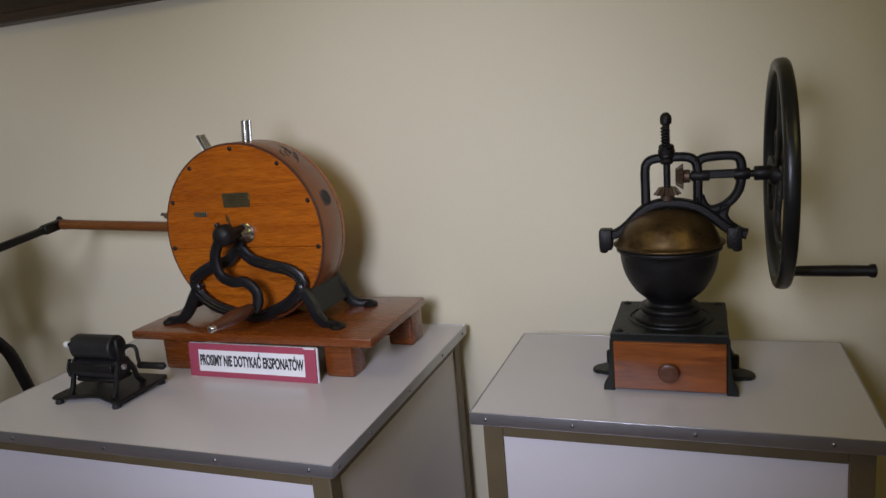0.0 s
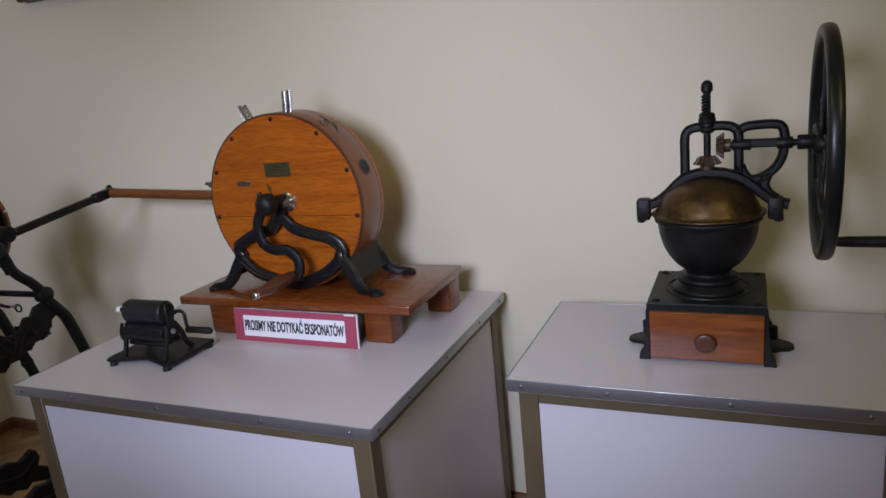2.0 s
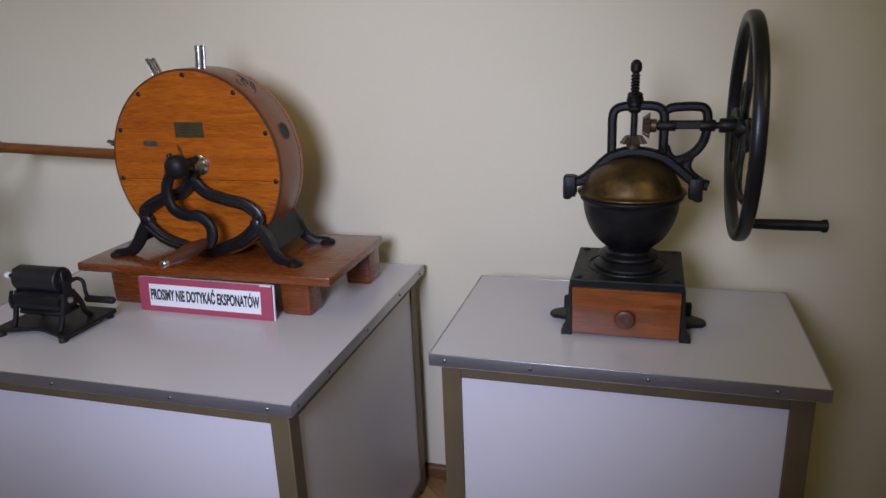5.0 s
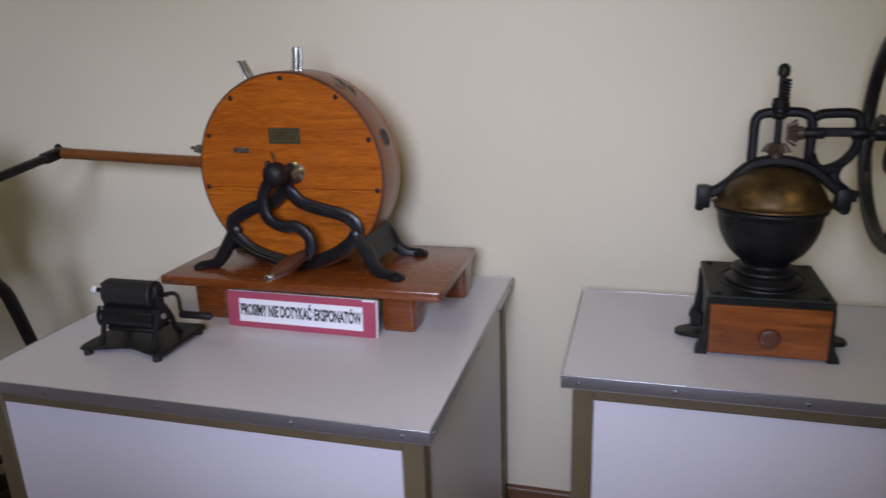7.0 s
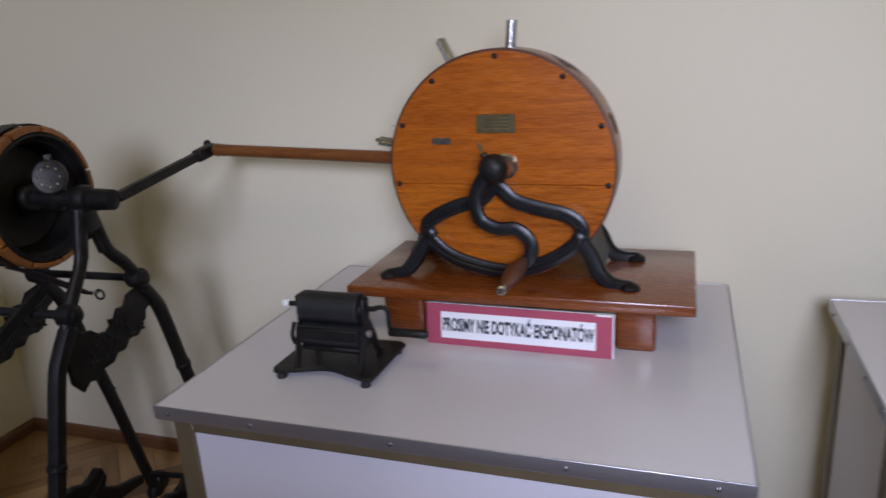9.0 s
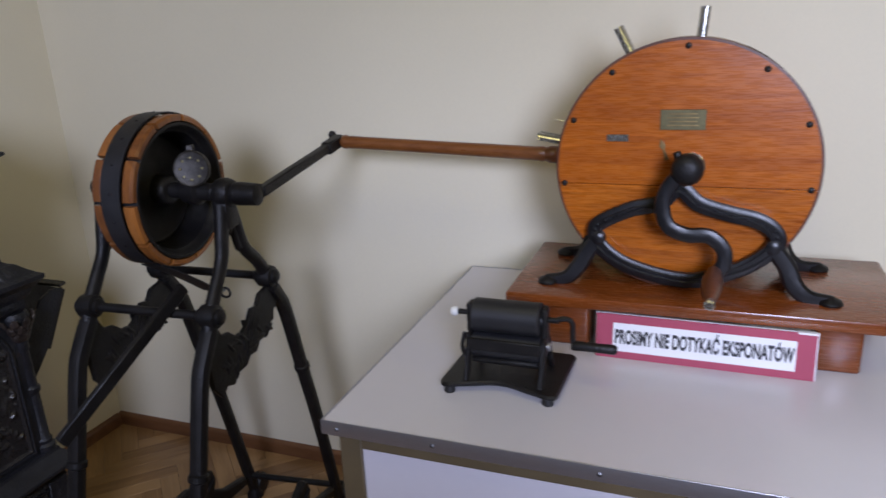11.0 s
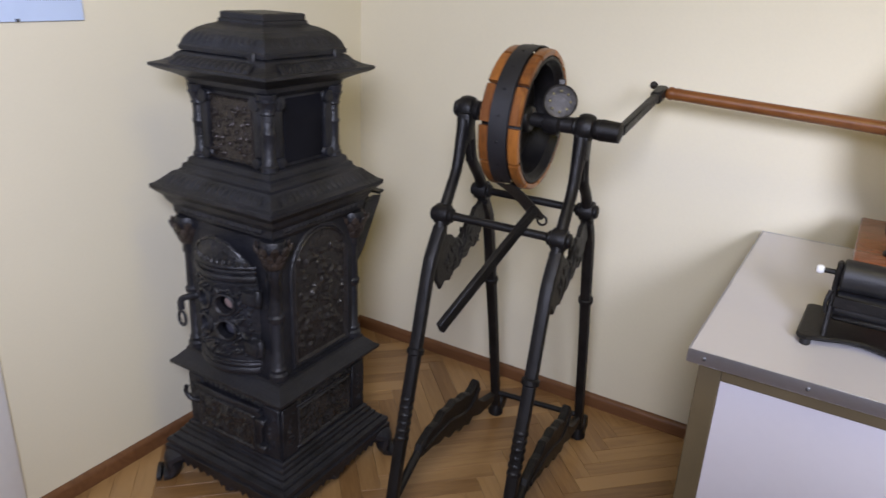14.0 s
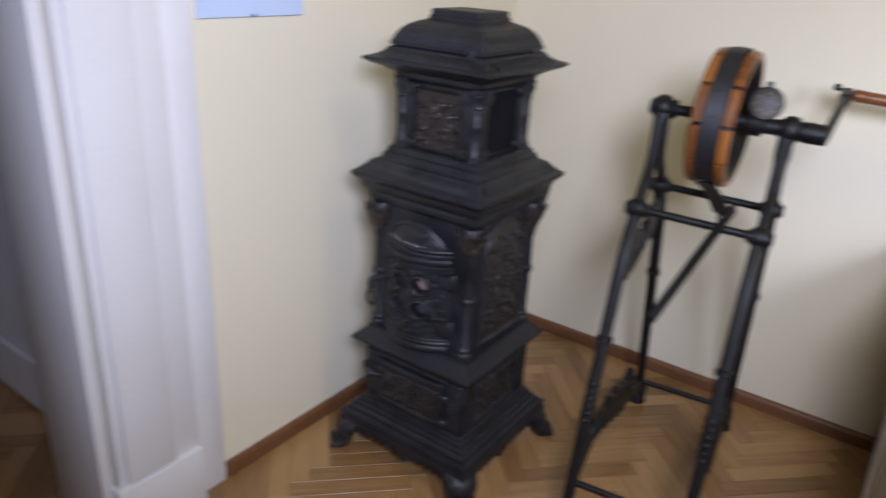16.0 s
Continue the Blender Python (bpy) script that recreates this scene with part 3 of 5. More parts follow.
# nickel troughs on the rim
for ang, n0 in ((85, 0), (117, 1), (170, 2)):
    a = radians(ang)
    d = Vector((math.cos(a), 0, math.sin(a)))
    c = d * (DR - 0.004)
    for off in (-0.012, 0.012):
        bm = bmesh.new()
        m = Matrix.Translation(c + Vector((0, 0.060 + off, 0))) @ d.to_track_quat("Z", "Y").to_matrix().to_4x4()
        sec = [(0.0105 * math.cos(t), 0.0105 * math.sin(t)) for t in np.linspace(radians(15), radians(230), 10)]
        sec += [(0.0088 * math.cos(t), 0.0088 * math.sin(t)) for t in np.linspace(radians(230), radians(15), 10)]
        add_plate(bm, sec, 0.061, m)
        part("trough", bm, M_NICKEL, drum, "nickel-plated trough")
a = radians(160)
part("needle", rod((DR * math.cos(a), 0.05, DR * math.sin(a)), ((DR + 0.03) * math.cos(a), 0.05, 0.005 + DR * math.sin(a)), 0.0011, segs=6), M_STEEL, drum, "thin steel needle")
# bearing, crank and grip
part("bearing_cap", lathe([(0.028, 0), (0.028, 0.006), (0.02, 0.012), (0.014, 0.03), (0.01, 0.036)], pose(0.016, -0.0005, 0.006, 90, 0, 0), 28), M_NICKEL, drum, "worn nickel bearing cap")
part("spindle", lathe([(0.013, 0), (0.013, 0.056), (0.022, 0.060), (0.029, 0.067), (0.030, 0.088), (0.023, 0.100), (0.011, 0.105)], pose(0.013, -0.014, 0.018, 90, 0, 0), 20), M_IRON, drum)
CR = [(0.012, 0.020), (-0.016, -0.012), (-0.029, -0.05), (-0.018, -0.092), (0.018, -0.110), (0.058, -0.110), (0.086, -0.135), (0.088, -0.165), (0.074, -0.186)]
part("crank", sweep(spline([(x, -0.093, z) for x, z in CR], 5), 0.0150, 0.0095, (0, 1, 0), segs=14, flat=0.3), M_GLOSS, drum, "black S-shaped iron crank")
part("set_screw", rod((-0.002, -0.092, 0.034), (-0.008, -0.092, 0.050), 0.0075), M_IRON, drum)
part("grip", lathe([(0.011, 0), (0.014, 0.004), (0.0145, 0.014), (0.0185, 0.05), (0.019, 0.08), (0.0155, 0.115), (0.009, 0.15), (0.0085, 0.158)], aim((0.072, -0.104, -0.178), (0.066, -0.27, -0.182)), 20), M_KNOBWOOD, drum, "worn turned wooden grip")
part("grip_ferrule", lathe([(0.0095, 0), (0.0095, 0.012), (0.006, 0.015)], aim((0.0665, -0.258, -0.182), (0.066, -0.28, -0.182)), 16), M_NICKEL, drum)
RING = [(-0.002, -0.034), (0.037, -0.065), (0.098, -0.083), (0.144, -0.093), (0.176, -0.112), (0.184, -0.140), (0.152, -0.175), (0.105, -0.203), (0.019, -0.228), (-0.097, -0.204), (-0.156, -0.163), (-0.166, -0.127), (-0.145, -0.106), (-0.09, -0.080), (-0.037, -0.066)]


def iron_frame(y, name, label):
    f = part(name, sweep(spline([(x, y, z) for x, z in RING], 4, True), 0.0162, 0.0085, (0, 1, 0), True, 16, flat=0.75), M_GLOSS, drum, label)
    for g in (0.945, 1.035):
        part("ring_ridge", sweep(spline([(x * g, y - 0.0085, -0.13 + (z + 0.13) * (g - 0.01)) for x, z in RING], 4, True), 0.0030, 0.0030, (0, 1, 0), True, 8), M_GLOSS, f)
    path = spline([(x, y - 0.0085, z) for x, z in RING], 4, True)
    for q in list(range(4, 20, 2)) + list(range(42, 58, 2)):
        screw(f, path[q], (0, -1, 0), 0.0042, M_IRON, "cast_bead")
    for pts in ([(-0.162, -0.15), (-0.182, -0.180), (-0.200, -0.212), (-0.226, -0.238), (-0.268, -0.2505)], [(0.180, -0.15), (0.205, -0.185), (0.222, -0.222), (0.250, -0.242), (0.290, -0.2505)]):
        yy = [0, 0, -0.004, -0.01, -0.016] if y < 0.05 else [0, 0, 0.004, 0.01, 0.016]
        part("leg", sweep(spline([(x, y + q, max(z, BASE + 0.006)) for (x, z), q in zip(pts, yy)], 5), 0.0162, 0.011, (0, 1, 0), segs=10, taper=lambda t: 1.0 + 0.25 * math.sin(math.pi * t) - 0.28 * t, flat=0.4), M_GLOSS, f)
        s = -1 if pts[0][0] < 0 else 1
        part("knuckle", lathe([(0.010, -0.013), (0.0155, -0.009), (0.0165, 0.0), (0.0155, 0.009), (0.010, 0.013)], pose(pts[0][0] - s * 0.002, y, pts[0][1] + 0.004, 90, 0, 0), 14), M_GLOSS, f)
        part("foot_pad", lathe([(0.021, 0), (0.022, 0.004), (0.019, 0.009), (0.010, 0.013), (0.006, 0.016)], pose(pts[-1][0] - s * 0.004, y + yy[-1], BASE), 16), M_IRON, f)
    return f


iron_frame(-0.022, "front_frame", "curved black cast-iron frame")
iron_frame(0.152, "rear_frame", "curved black cast-iron frame")
part("neck", sweep(spline([(0.0, -0.022, -0.034), (0.004, -0.022, -0.01), (0.012, -0.024, 0.012)], 5), 0.017, 0.010, (0, 1, 0), segs=10), M_IRON, drum)
for s in (-1, 1):
    c = Vector((s * 0.205 + 0.006, 0.069, -0.185))
    part("side_plate", box(-0.005, 0.005, -0.083, 0.083, -0.036, 0.036, bevel=0.001, m=Matrix.Translation(c) @ pose(0, 0, 0, 0, -s * 22, 0)), M_GREEN, drum, "flat dark iron side plate")

# ---- roller press ----
press = thing("roller_press", "small black iron hand press with two rollers", "roller press", (-1.445, 1.39, TZ))
out = []
for i in range(13):
    t = i / 12
    out.append((-0.085 + 0.17 * t, -0.074 + 0.022 * math.sin(math.pi * t) ** 2))
out = [(-0.104, -0.08), (-0.09, -0.083)] + out[1:-1] + [(0.094, -0.083), (0.107, -0.08), (0.111, -0.07), (0.115, 0.09), (0.106, 0.1), (-0.098, 0.1), (-0.106, 0.092), (-0.11, -0.068)]
part("base_plate", plate(out, 0.010, pose(-0.006, 0.012, 0.012) @ Matrix.Diagonal((1.03, 1.02, 1, 1)), 0.003), M_IRON, press, smooth=False)
for x, y in ((-0.100, -0.066), (0.090, -0.066), (-0.098, 0.092), (0.094, 0.092)):
    part("foot", lathe([(0.010, 0), (0.011, 0.003), (0.009, 0.0125)], pose(x, y + 0.006, 0), 12), M_ROLLER, press)
for x in (-0.072, 0.072):
    for s in (-1, 1):
        part("bracket", sweep(spline([(x, s * 0.054 + 0.008, 0.018), (x, s * 0.038 + 0.004, 0.042), (x, s * 0.030 + 0.004, 0.07), (x, s * 0.016, 0.10)], 4), 0.0075, 0.0060, (1, 0, 0), segs=8), M_IRON, press)
    part("cheek", box(x - 0.004, x + 0.004, -0.024, 0.024, 0.066, 0.110, bevel=0.004), M_IRON, press)
    part("bearing_block", box(x - 0.006, x + 0.006, -0.014, 0.014, 0.104, 0.165, bevel=0.004), M_IRON, press)
part("upper_roller", lathe([(0.012, -0.006), (0.014, 0), (0.030, 0.001), (0.0325, 0.004), (0.032, 0.06), (0.0325, 0.129), (0.030, 0.132), (0.014, 0.133), (0.012, 0.139)], pose(-0.0665, 0, 0.139, 0, 90, 0), 32), M_ROLLER, press, "black rubber roller")
part("lower_roller", lathe([(0.023, 0), (0.0255, 0.002), (0.025, 0.07), (0.0255, 0.131), (0.023, 0.133)], pose(-0.0665, -0.006, 0.081, 0, 90, 0), 28), M_ROLLER, press, "black rubber roller")
part("front_bar", box(-0.07, 0.07, -0.037, -0.030, 0.080, 0.104, bevel=0.002), M_IRON, press)
part("axle", rod((-0.100, 0, 0.141), (0.098, 0, 0.141), 0.0055), M_IRON, press)
part("end_knob", lathe([(0.006, 0), (0.009, 0.003), (0.0095, 0.009), (0.007, 0.014), (0.003, 0.0155)], pose(-0.098, 0, 0.141, 0, -90, 0), 16), M_BALL, press, "white porcelain knob")
part("crank_arm", sweep(spline([(0.095, 0, 0.143), (0.112, 0.002, 0.145), (0.122, 0.004, 0.135), (0.122, 0.005, 0.108), (0.126, 0.006, 0.092)], 4), 0.005, 0.005, (0, 1, 0), segs=8), M_IRON, press)
part("crank_grip", lathe([(0.008, 0), (0.0095, 0.005), (0.0085, 0.04), (0.0095, 0.078), (0.006, 0.083)], pose(0.120, 0.006, 0.092, 0, 90, 0), 16), M_IRON, press, "dark turned grip")
part("drip_tray", box(-0.066, 0.066, -0.028, 0.036, 0.050, 0.062, bevel=0.004), M_IRON, press)
part("side_lever", sweep(spline([(-0.078, -0.024, 0.11), (-0.082, -0.03, 0.085), (-0.078, -0.03, 0.065)], 4), 0.005, 0.004, (1, 0, 0), segs=8), M_IRON, press)
for x in (-0.079, 0.079):
    screw(press, (x, -0.004, 0.088), (1 if x > 0 else -1, 0, 0), 0.008, M_STEEL, "axle_nut")

# ---- coffee grinder ----
GX, GY = -0.03, 1.68
grind = thing("coffee_grinder", "antique black cast-iron coffee grinder with flywheel and wooden drawer", "coffee grinder", (GX, GY, RZ))
# housing: plate, open front with corner legs, drawer
part("housing", square_stack([(0.116, 0.014), (0.116, 0.119), (0.121, 0.121), (0.122, 0.134), (0.120, 0.137)], ratio=1.0), M_GREEN, grind, "dark green cast-iron housing", False)
part("top_inlay", ring_tube([(0.088, 0.1365), (0.094, 0.1365), (0.093, 0.1395), (0.089, 0.1395)], 40, Matrix()), M_GREEN, grind)
for x, y in ((-0.104, -0.104), (0.104, -0.104), (-0.104, 0.104), (0.104, 0.104)):
    part("rosette", lathe([(0.009, 0.1365), (0.009, 0.139), (0.004, 0.1415)], pose(x, y, 0), 10), M_GREEN, grind)
for s in (-1, 1):
    for y in (-0.118, 0.092):
        bm = bmesh.new()
        o = [(0.1168, 0.0), (0.141, 0.0), (0.140, 0.012), (0.130, 0.03), (0.126, 0.07), (0.1245, 0.1195), (0.1168, 0.1195)]
        add_plate(bm, [(s * x, z) for x, z in o], 0.026, pose(0, y + 0.026, 0) @ UPRIGHT, 0.0015)
        part("corner_foot", bm, M_GREEN, grind, smooth=False)
    o = [(s * 0.115, -0.048), (s * 0.137, -0.036), (s * 0.157, -0.025), (s * 0.171, -0.019), (s * 0.179, -0.008), (s * 0.179, 0.008), (s * 0.171, 0.019), (s * 0.157, 0.025), (s * 0.137, 0.036), (s * 0.115, 0.048)]
    part("fixing_lug", plate(o, 0.010, pose(0, -0.008, 0.018, 0, s * 6, 0), 0.002), M_GREEN, grind, smooth=False)
    part("lug_web", box(min(s * 0.117, s * 0.146), max(s * 0.117, s * 0.146), -0.014, -0.002, 0.02, 0.055, bevel=0.004), M_GREEN, grind)
dr = part("drawer", box(-0.1165, 0.1165, -0.124, -0.109, 0.008, 0.117, bevel=0.002), M_DRAWER, grind, "reddish wooden drawer front")
part("drawer_knob", lathe([(0.009, 0), (0.009, 0.008), (0.019, 0.012), (0.022, 0.019), (0.020, 0.024), (0.013, 0.0265), (0.006, 0.025)], pose(0, -0.1225, 0.056, 90, 0, 0), 28), M_KNOBWOOD, dr, "dark turned wooden knob")
BOWL = [(0.077, 0.1375), (0.077, 0.143), (0.069, 0.149), (0.062, 0.154), (0.066, 0.158), (0.068, 0.164), (0.064, 0.169), (0.050, 0.173), (0.049, 0.181), (0.059, 0.191), (0.076, 0.207), (0.093, 0.235), (0.103, 0.265), (0.107, 0.293), (0.113, 0.298), (0.114, 0.306), (0.108, 0.308)]
part("bowl", lathe([(q.x, q.z) for q in spline([(r, 0, z) for r, z in BOWL], 4)], None, 56), M_IRON, grind, "black cast-iron hopper bowl")
LID = [(0.112, 0.3085), (0.119, 0.311), (0.119, 0.315), (0.111, 0.319), (0.103, 0.336), (0.09, 0.357), (0.068, 0.374), (0.04, 0.385), (0.018, 0.389)]
part("lid", lathe([(q.x, q.z) for q in spline([(r, 0, z) for r, z in LID], 4)], None, 56), M_LID, grind, "domed browned brass hopper lid")
for s in (-1, 1):
    part("ear", box(min(s * 0.122, s * 0.152), max(s * 0.122, s * 0.152), -0.018, 0.018, 0.298, 0.346, bevel=0.005, segs=2), M_IRON, grind)
    part("ear_bolt", lathe([(0.009, 0), (0.01, 0.004), (0.01, 0.012), (0.006, 0.015)], pose(s * 0.143, 0, 0.305, 180, 0, 0), 8), M_IRON, grind)
K = 0.00122


def gp(px, pz):
    """Front-view drawing units to metres in the grinder's upright plane."""
    return ((px - 1179) * K, 0.0, 0.5985 - (pz - 203) * 0.00127)


def bar(name, pts, w, h=0.010):
    """A flat cast bar: a thin web with a raised rib along each edge."""
    line = spline([gp(*p) for p in pts], 5)
    web = part(name, sweep(line, w, h * 0.68, (0, 1, 0), segs=12, flat=0.8), M_IRON, grind)
    for side in (-1, 1):
        edge = []
        for i, q in enumerate(line):
            d = (line[min(i + 1, len(line) - 1)] - line[max(i - 1, 0)]).normalized()
            edge.append(q + Vector((-d.z, 0, d.x)) * (side * w * 0.82))
        part("rib", sweep(edge, 0.0036, h * 0.92, (0, 1, 0), segs=10), M_IRON, web)
    return web


bar("arch", [(1064, 416), (1088, 410), (1108, 396), (1124, 380), (1140, 367), (1160, 360), (1180, 358), (1206, 360), (1232, 368), (1252, 381), (1270, 396), (1288, 409), (1312, 416)], 0.0100, 0.013)
bar("yoke", [(1141, 366), (1141, 330), (1141, 302), (1144, 288), (1155, 281), (1178, 279), (1206, 279), (1222, 283), (1230, 294), (1231, 320), (1231, 364)], 0.0080)
bar("side_bracket", [(1230, 290), (1242, 283), (1262, 281), (1286, 281), (1298, 285), (1303, 297), (1303, 318), (1299, 338), (1288, 355), (1270, 368), (1252, 372), (1241, 364), (1234, 348)], 0.0078)
bar("bracket_foot", [(1278, 362), (1272, 380), (1278, 395), (1292, 407)], 0.0095)
part("top_beam", box(0.058, 0.156, -0.008, 0.008, 0.452, 0.470, bevel=0.003), M_IRON, grind)
part("shaft_sleeve", lathe([(0.013, 0.500), (0.0165, 0.503), (0.0165, 0.528), (0.013, 0.531)], None, 20), M_IRON, grind)
part("screw_shaft", rod((0, 0, 0.385), (0, 0, 0.575), 0.0075), M_IRON, grind)
part("shaft_collar", lathe([(0.012, 0.488), (0.016, 0.494), (0.013, 0.50), (0.018, 0.513), (0.018, 0.519), (0.010, 0.524)], None, 20), M_IRON, grind)
bm = bmesh.new()
for i in range(7):
    add_lathe(bm, [(0.007, 0.526 + 0.0068 * i), (0.0098, 0.528 + 0.0068 * i), (0.0098, 0.530 + 0.0068 * i), (0.007, 0.532 + 0.0068 * i)], pose(0, 0, 0, 4, 0, 0), 16)
part("thread", bm, M_IRON, grind, "adjusting screw thread")
part("top_knob", lathe([(0.007, 0.572), (0.0115, 0.576), (0.0125, 0.584), (0.0115, 0.592), (0.007, 0.598), (0.002, 0.6)], None, 20), M_IRON, grind)


def gear(r, n, width):
    """A small bevel gear about z."""
    bm = bmesh.new()
    lo, hi = [], []
    for i in range(n):
        for f, k in ((0.0, 0.80), (0.25, 1.0), (0.55, 1.0), (0.8, 0.80)):
            t = 2 * math.pi * (i + f) / n
            lo.append((k * r * math.cos(t), k * r * math.sin(t), 0))
            hi.append((0.62 * k * r * math.cos(t), 0.62 * k * r * math.sin(t), width))
    a, b = [bm.verts.new(p) for p in lo], [bm.verts.new(p) for p in hi]
    for i in range(len(a)):
        j = (i + 1) % len(a)
        bm.faces.new((a[i], a[j], b[j], b[i]))
    bm.faces.new(list(reversed(a)))
    bm.faces.new(b)
    add_lathe(bm, [(r * 0.45, -0.014), (r * 0.5, -0.012), (r * 0.5, 0)], None, 16)
    return bm


g1 = gear(0.030, 15, 0.016)
bmesh.ops.transform(g1, matrix=pose(0, 0, 0.421), verts=g1.verts)
part("bevel_gear", g1, M_RUST, grind, "rusty brown bevel gear", False)
AX = 0.459
g2 = gear(0.029, 14, 0.016)
bmesh.ops.transform(g2, matrix=pose(0.034, 0, AX, 0, -90, 0), verts=g2.verts)
part("bevel_gear", g2, M_RUST, grind, "rusty brown bevel gear", False)
part("drive_shaft", rod((0.03, 0, AX), (0.245, 0, AX), 0.0075), M_IRON, grind)
for x0, x1, r in ((0.05, 0.088, 0.012), (0.137, 0.168, 0.0125), (0.176, 0.21, 0.0155)):
    part("sleeve", lathe([(r * 0.9, 0), (r, 0.002), (r, x1 - x0 - 0.002), (r * 0.9, x1 - x0)], pose(x0, 0, AX, 0, 90, 0), 20), M_IRON, grind)
WX = 0.225
wheel = part("flywheel", sweep([(WX, 0.227 * math.cos(2 * math.pi * i / 64), AX - 0.006 + 0.227 * math.sin(2 * math.pi * i / 64)) for i in range(64)], 0.0125, 0.0145, (1, 0, 0), True, 16, flat=0.45), M_WHEEL, grind, "black spoked flywheel")
part("wheel_hub", lathe([(0.016, -0.02), (0.022, -0.014), (0.024, 0.0), (0.022, 0.014), (0.014, 0.024), (0.006, 0.027)], pose(WX, 0, AX - 0.006, 0, 90, 0), 24), M_IRON, wheel)
for k in range(3):
    a0 = radians(100 + 120 * k)
    pts = []
    for q in range(7):
        t = q / 6
        r = 0.016 + 0.205 * t
        a = a0 + 0.75 * math.sin(math.pi * t * 1.15) * (1 - 0.55 * t)
        pts.append((WX - 0.006 * math.sin(math.pi * t), r * math.cos(a), AX - 0.006 + r * math.sin(a)))
    part("spoke", sweep(spline(pts, 4), 0.0085, 0.0065, (1, 0, 0), segs=8, taper=lambda t: 1.25 - 0.3 * t), M_IRON, wheel)
    # scroll that branches off near the hub
    s0 = a0 + 1.0
    pts = []
    for q in range(7):
        t = q / 6
        r = 0.02 + 0.075 * math.sin(math.pi * t * 0.85)
        a = s0 - 0.2 + 1.25 * t
        pts.append((WX, r * math.cos(a), AX - 0.006 + r * math.sin(a)))
    part("spoke_scroll", sweep(spline(pts, 4), 0.0065, 0.0055, (1, 0, 0), segs=8), M_IRON, wheel)
HZ = AX - 0.006 - 0.213
part("handle", lathe([(0.009, 0), (0.0095, 0.01), (0.0115, 0.04), (0.0125, 0.12), (0.0115, 0.165), (0.0145, 0.170), (0.0145, 0.178), (0.008, 0.181)], pose(WX + 0.008, 0.02, HZ, 0, 90, 0), 20), M_IRON, wheel, "black turned handle")

# ---- cast-iron stove in the corner ----
SX, SY = -2.878, 1.20
stove = thing("cast_iron_stove", "tall black ornamental cast-iron stove standing on four claw feet", "stove", (SX, SY, 0))


def relief(w, h, arch, seed, depth=0.012, n=34, blobs=16, size=0):
    """A cast relief in x and z, rising towards -y: uneven bosses and leaves on a flat ground, arched at the top if wanted."""
    rng = random.Random(seed)
    k = max(12, int(n * h / w))
    bosses = []
    for _ in range(blobs):
        bosses.append((rng.uniform(-0.45 if size else -0.32, 0.45 if size else 0.32) * w, rng.uniform(0.1, 0.86) * h, rng.uniform(0.05, 0.13) * (size or w), rng.uniform(0.4, 1.0), rng.uniform(0, 3.1), rng.uniform(1.0, 2.6)))

    def top(x):
        return h - w / 2 + math.sqrt(max(0, (w / 2) ** 2 - x * x)) if arch else h

    bm = bmesh.new()
    g = []
    for j in range(k + 1):
        row = []
        for i in range(n + 1):
            x = (i / n - 0.5) * w
            z = top(x) * j / k
            e = min(w / 2 - abs(x), z, top(x) - z) / w
            v = 0.0
            for bx, bz, br, bh, ba, bs in bosses:
                dx, dz = x - bx, z - bz
                u = dx * math.cos(ba) + dz * math.sin(ba)
                q = -dx * math.sin(ba) + dz * math.cos(ba)
                v = max(v, bh * math.exp(-(u * u / bs + q * q * bs) / (br * br)))
            v = 0.75 * v + 0.34 * noise.noise(Vector((x * 55, seed, z * 55))) * min(1, v + 0.5)
            if e < 0.05:
                v = 0.55 * math.sin(math.pi * max(0.0, e) / 0.05)
            row.append(bm.verts.new((x, -depth * max(v, 0.0) - 0.0005, z)))
        g.append(row)
    for j in range(k):
        for i in range(n):
            q = [g[j][i], g[j][i + 1], g[j + 1][i + 1], g[j + 1][i]]
            try:
                bm.faces.new(q)
            except ValueError:
                pass
    return bm


def on_front(name, bm, material, parent, x, y, z, label=""):
    bmesh.ops.transform(bm, matrix=pose(x, y, z), verts=bm.verts)
    return part(name, bm, material, parent, label)


def on_side(name, bm, material, parent, x, y, z, label=""):
    bmesh.ops.transform(bm, matrix=pose(x, y, z, 0, 0, 90), verts=bm.verts)
    return part(name, bm, material, parent, label)


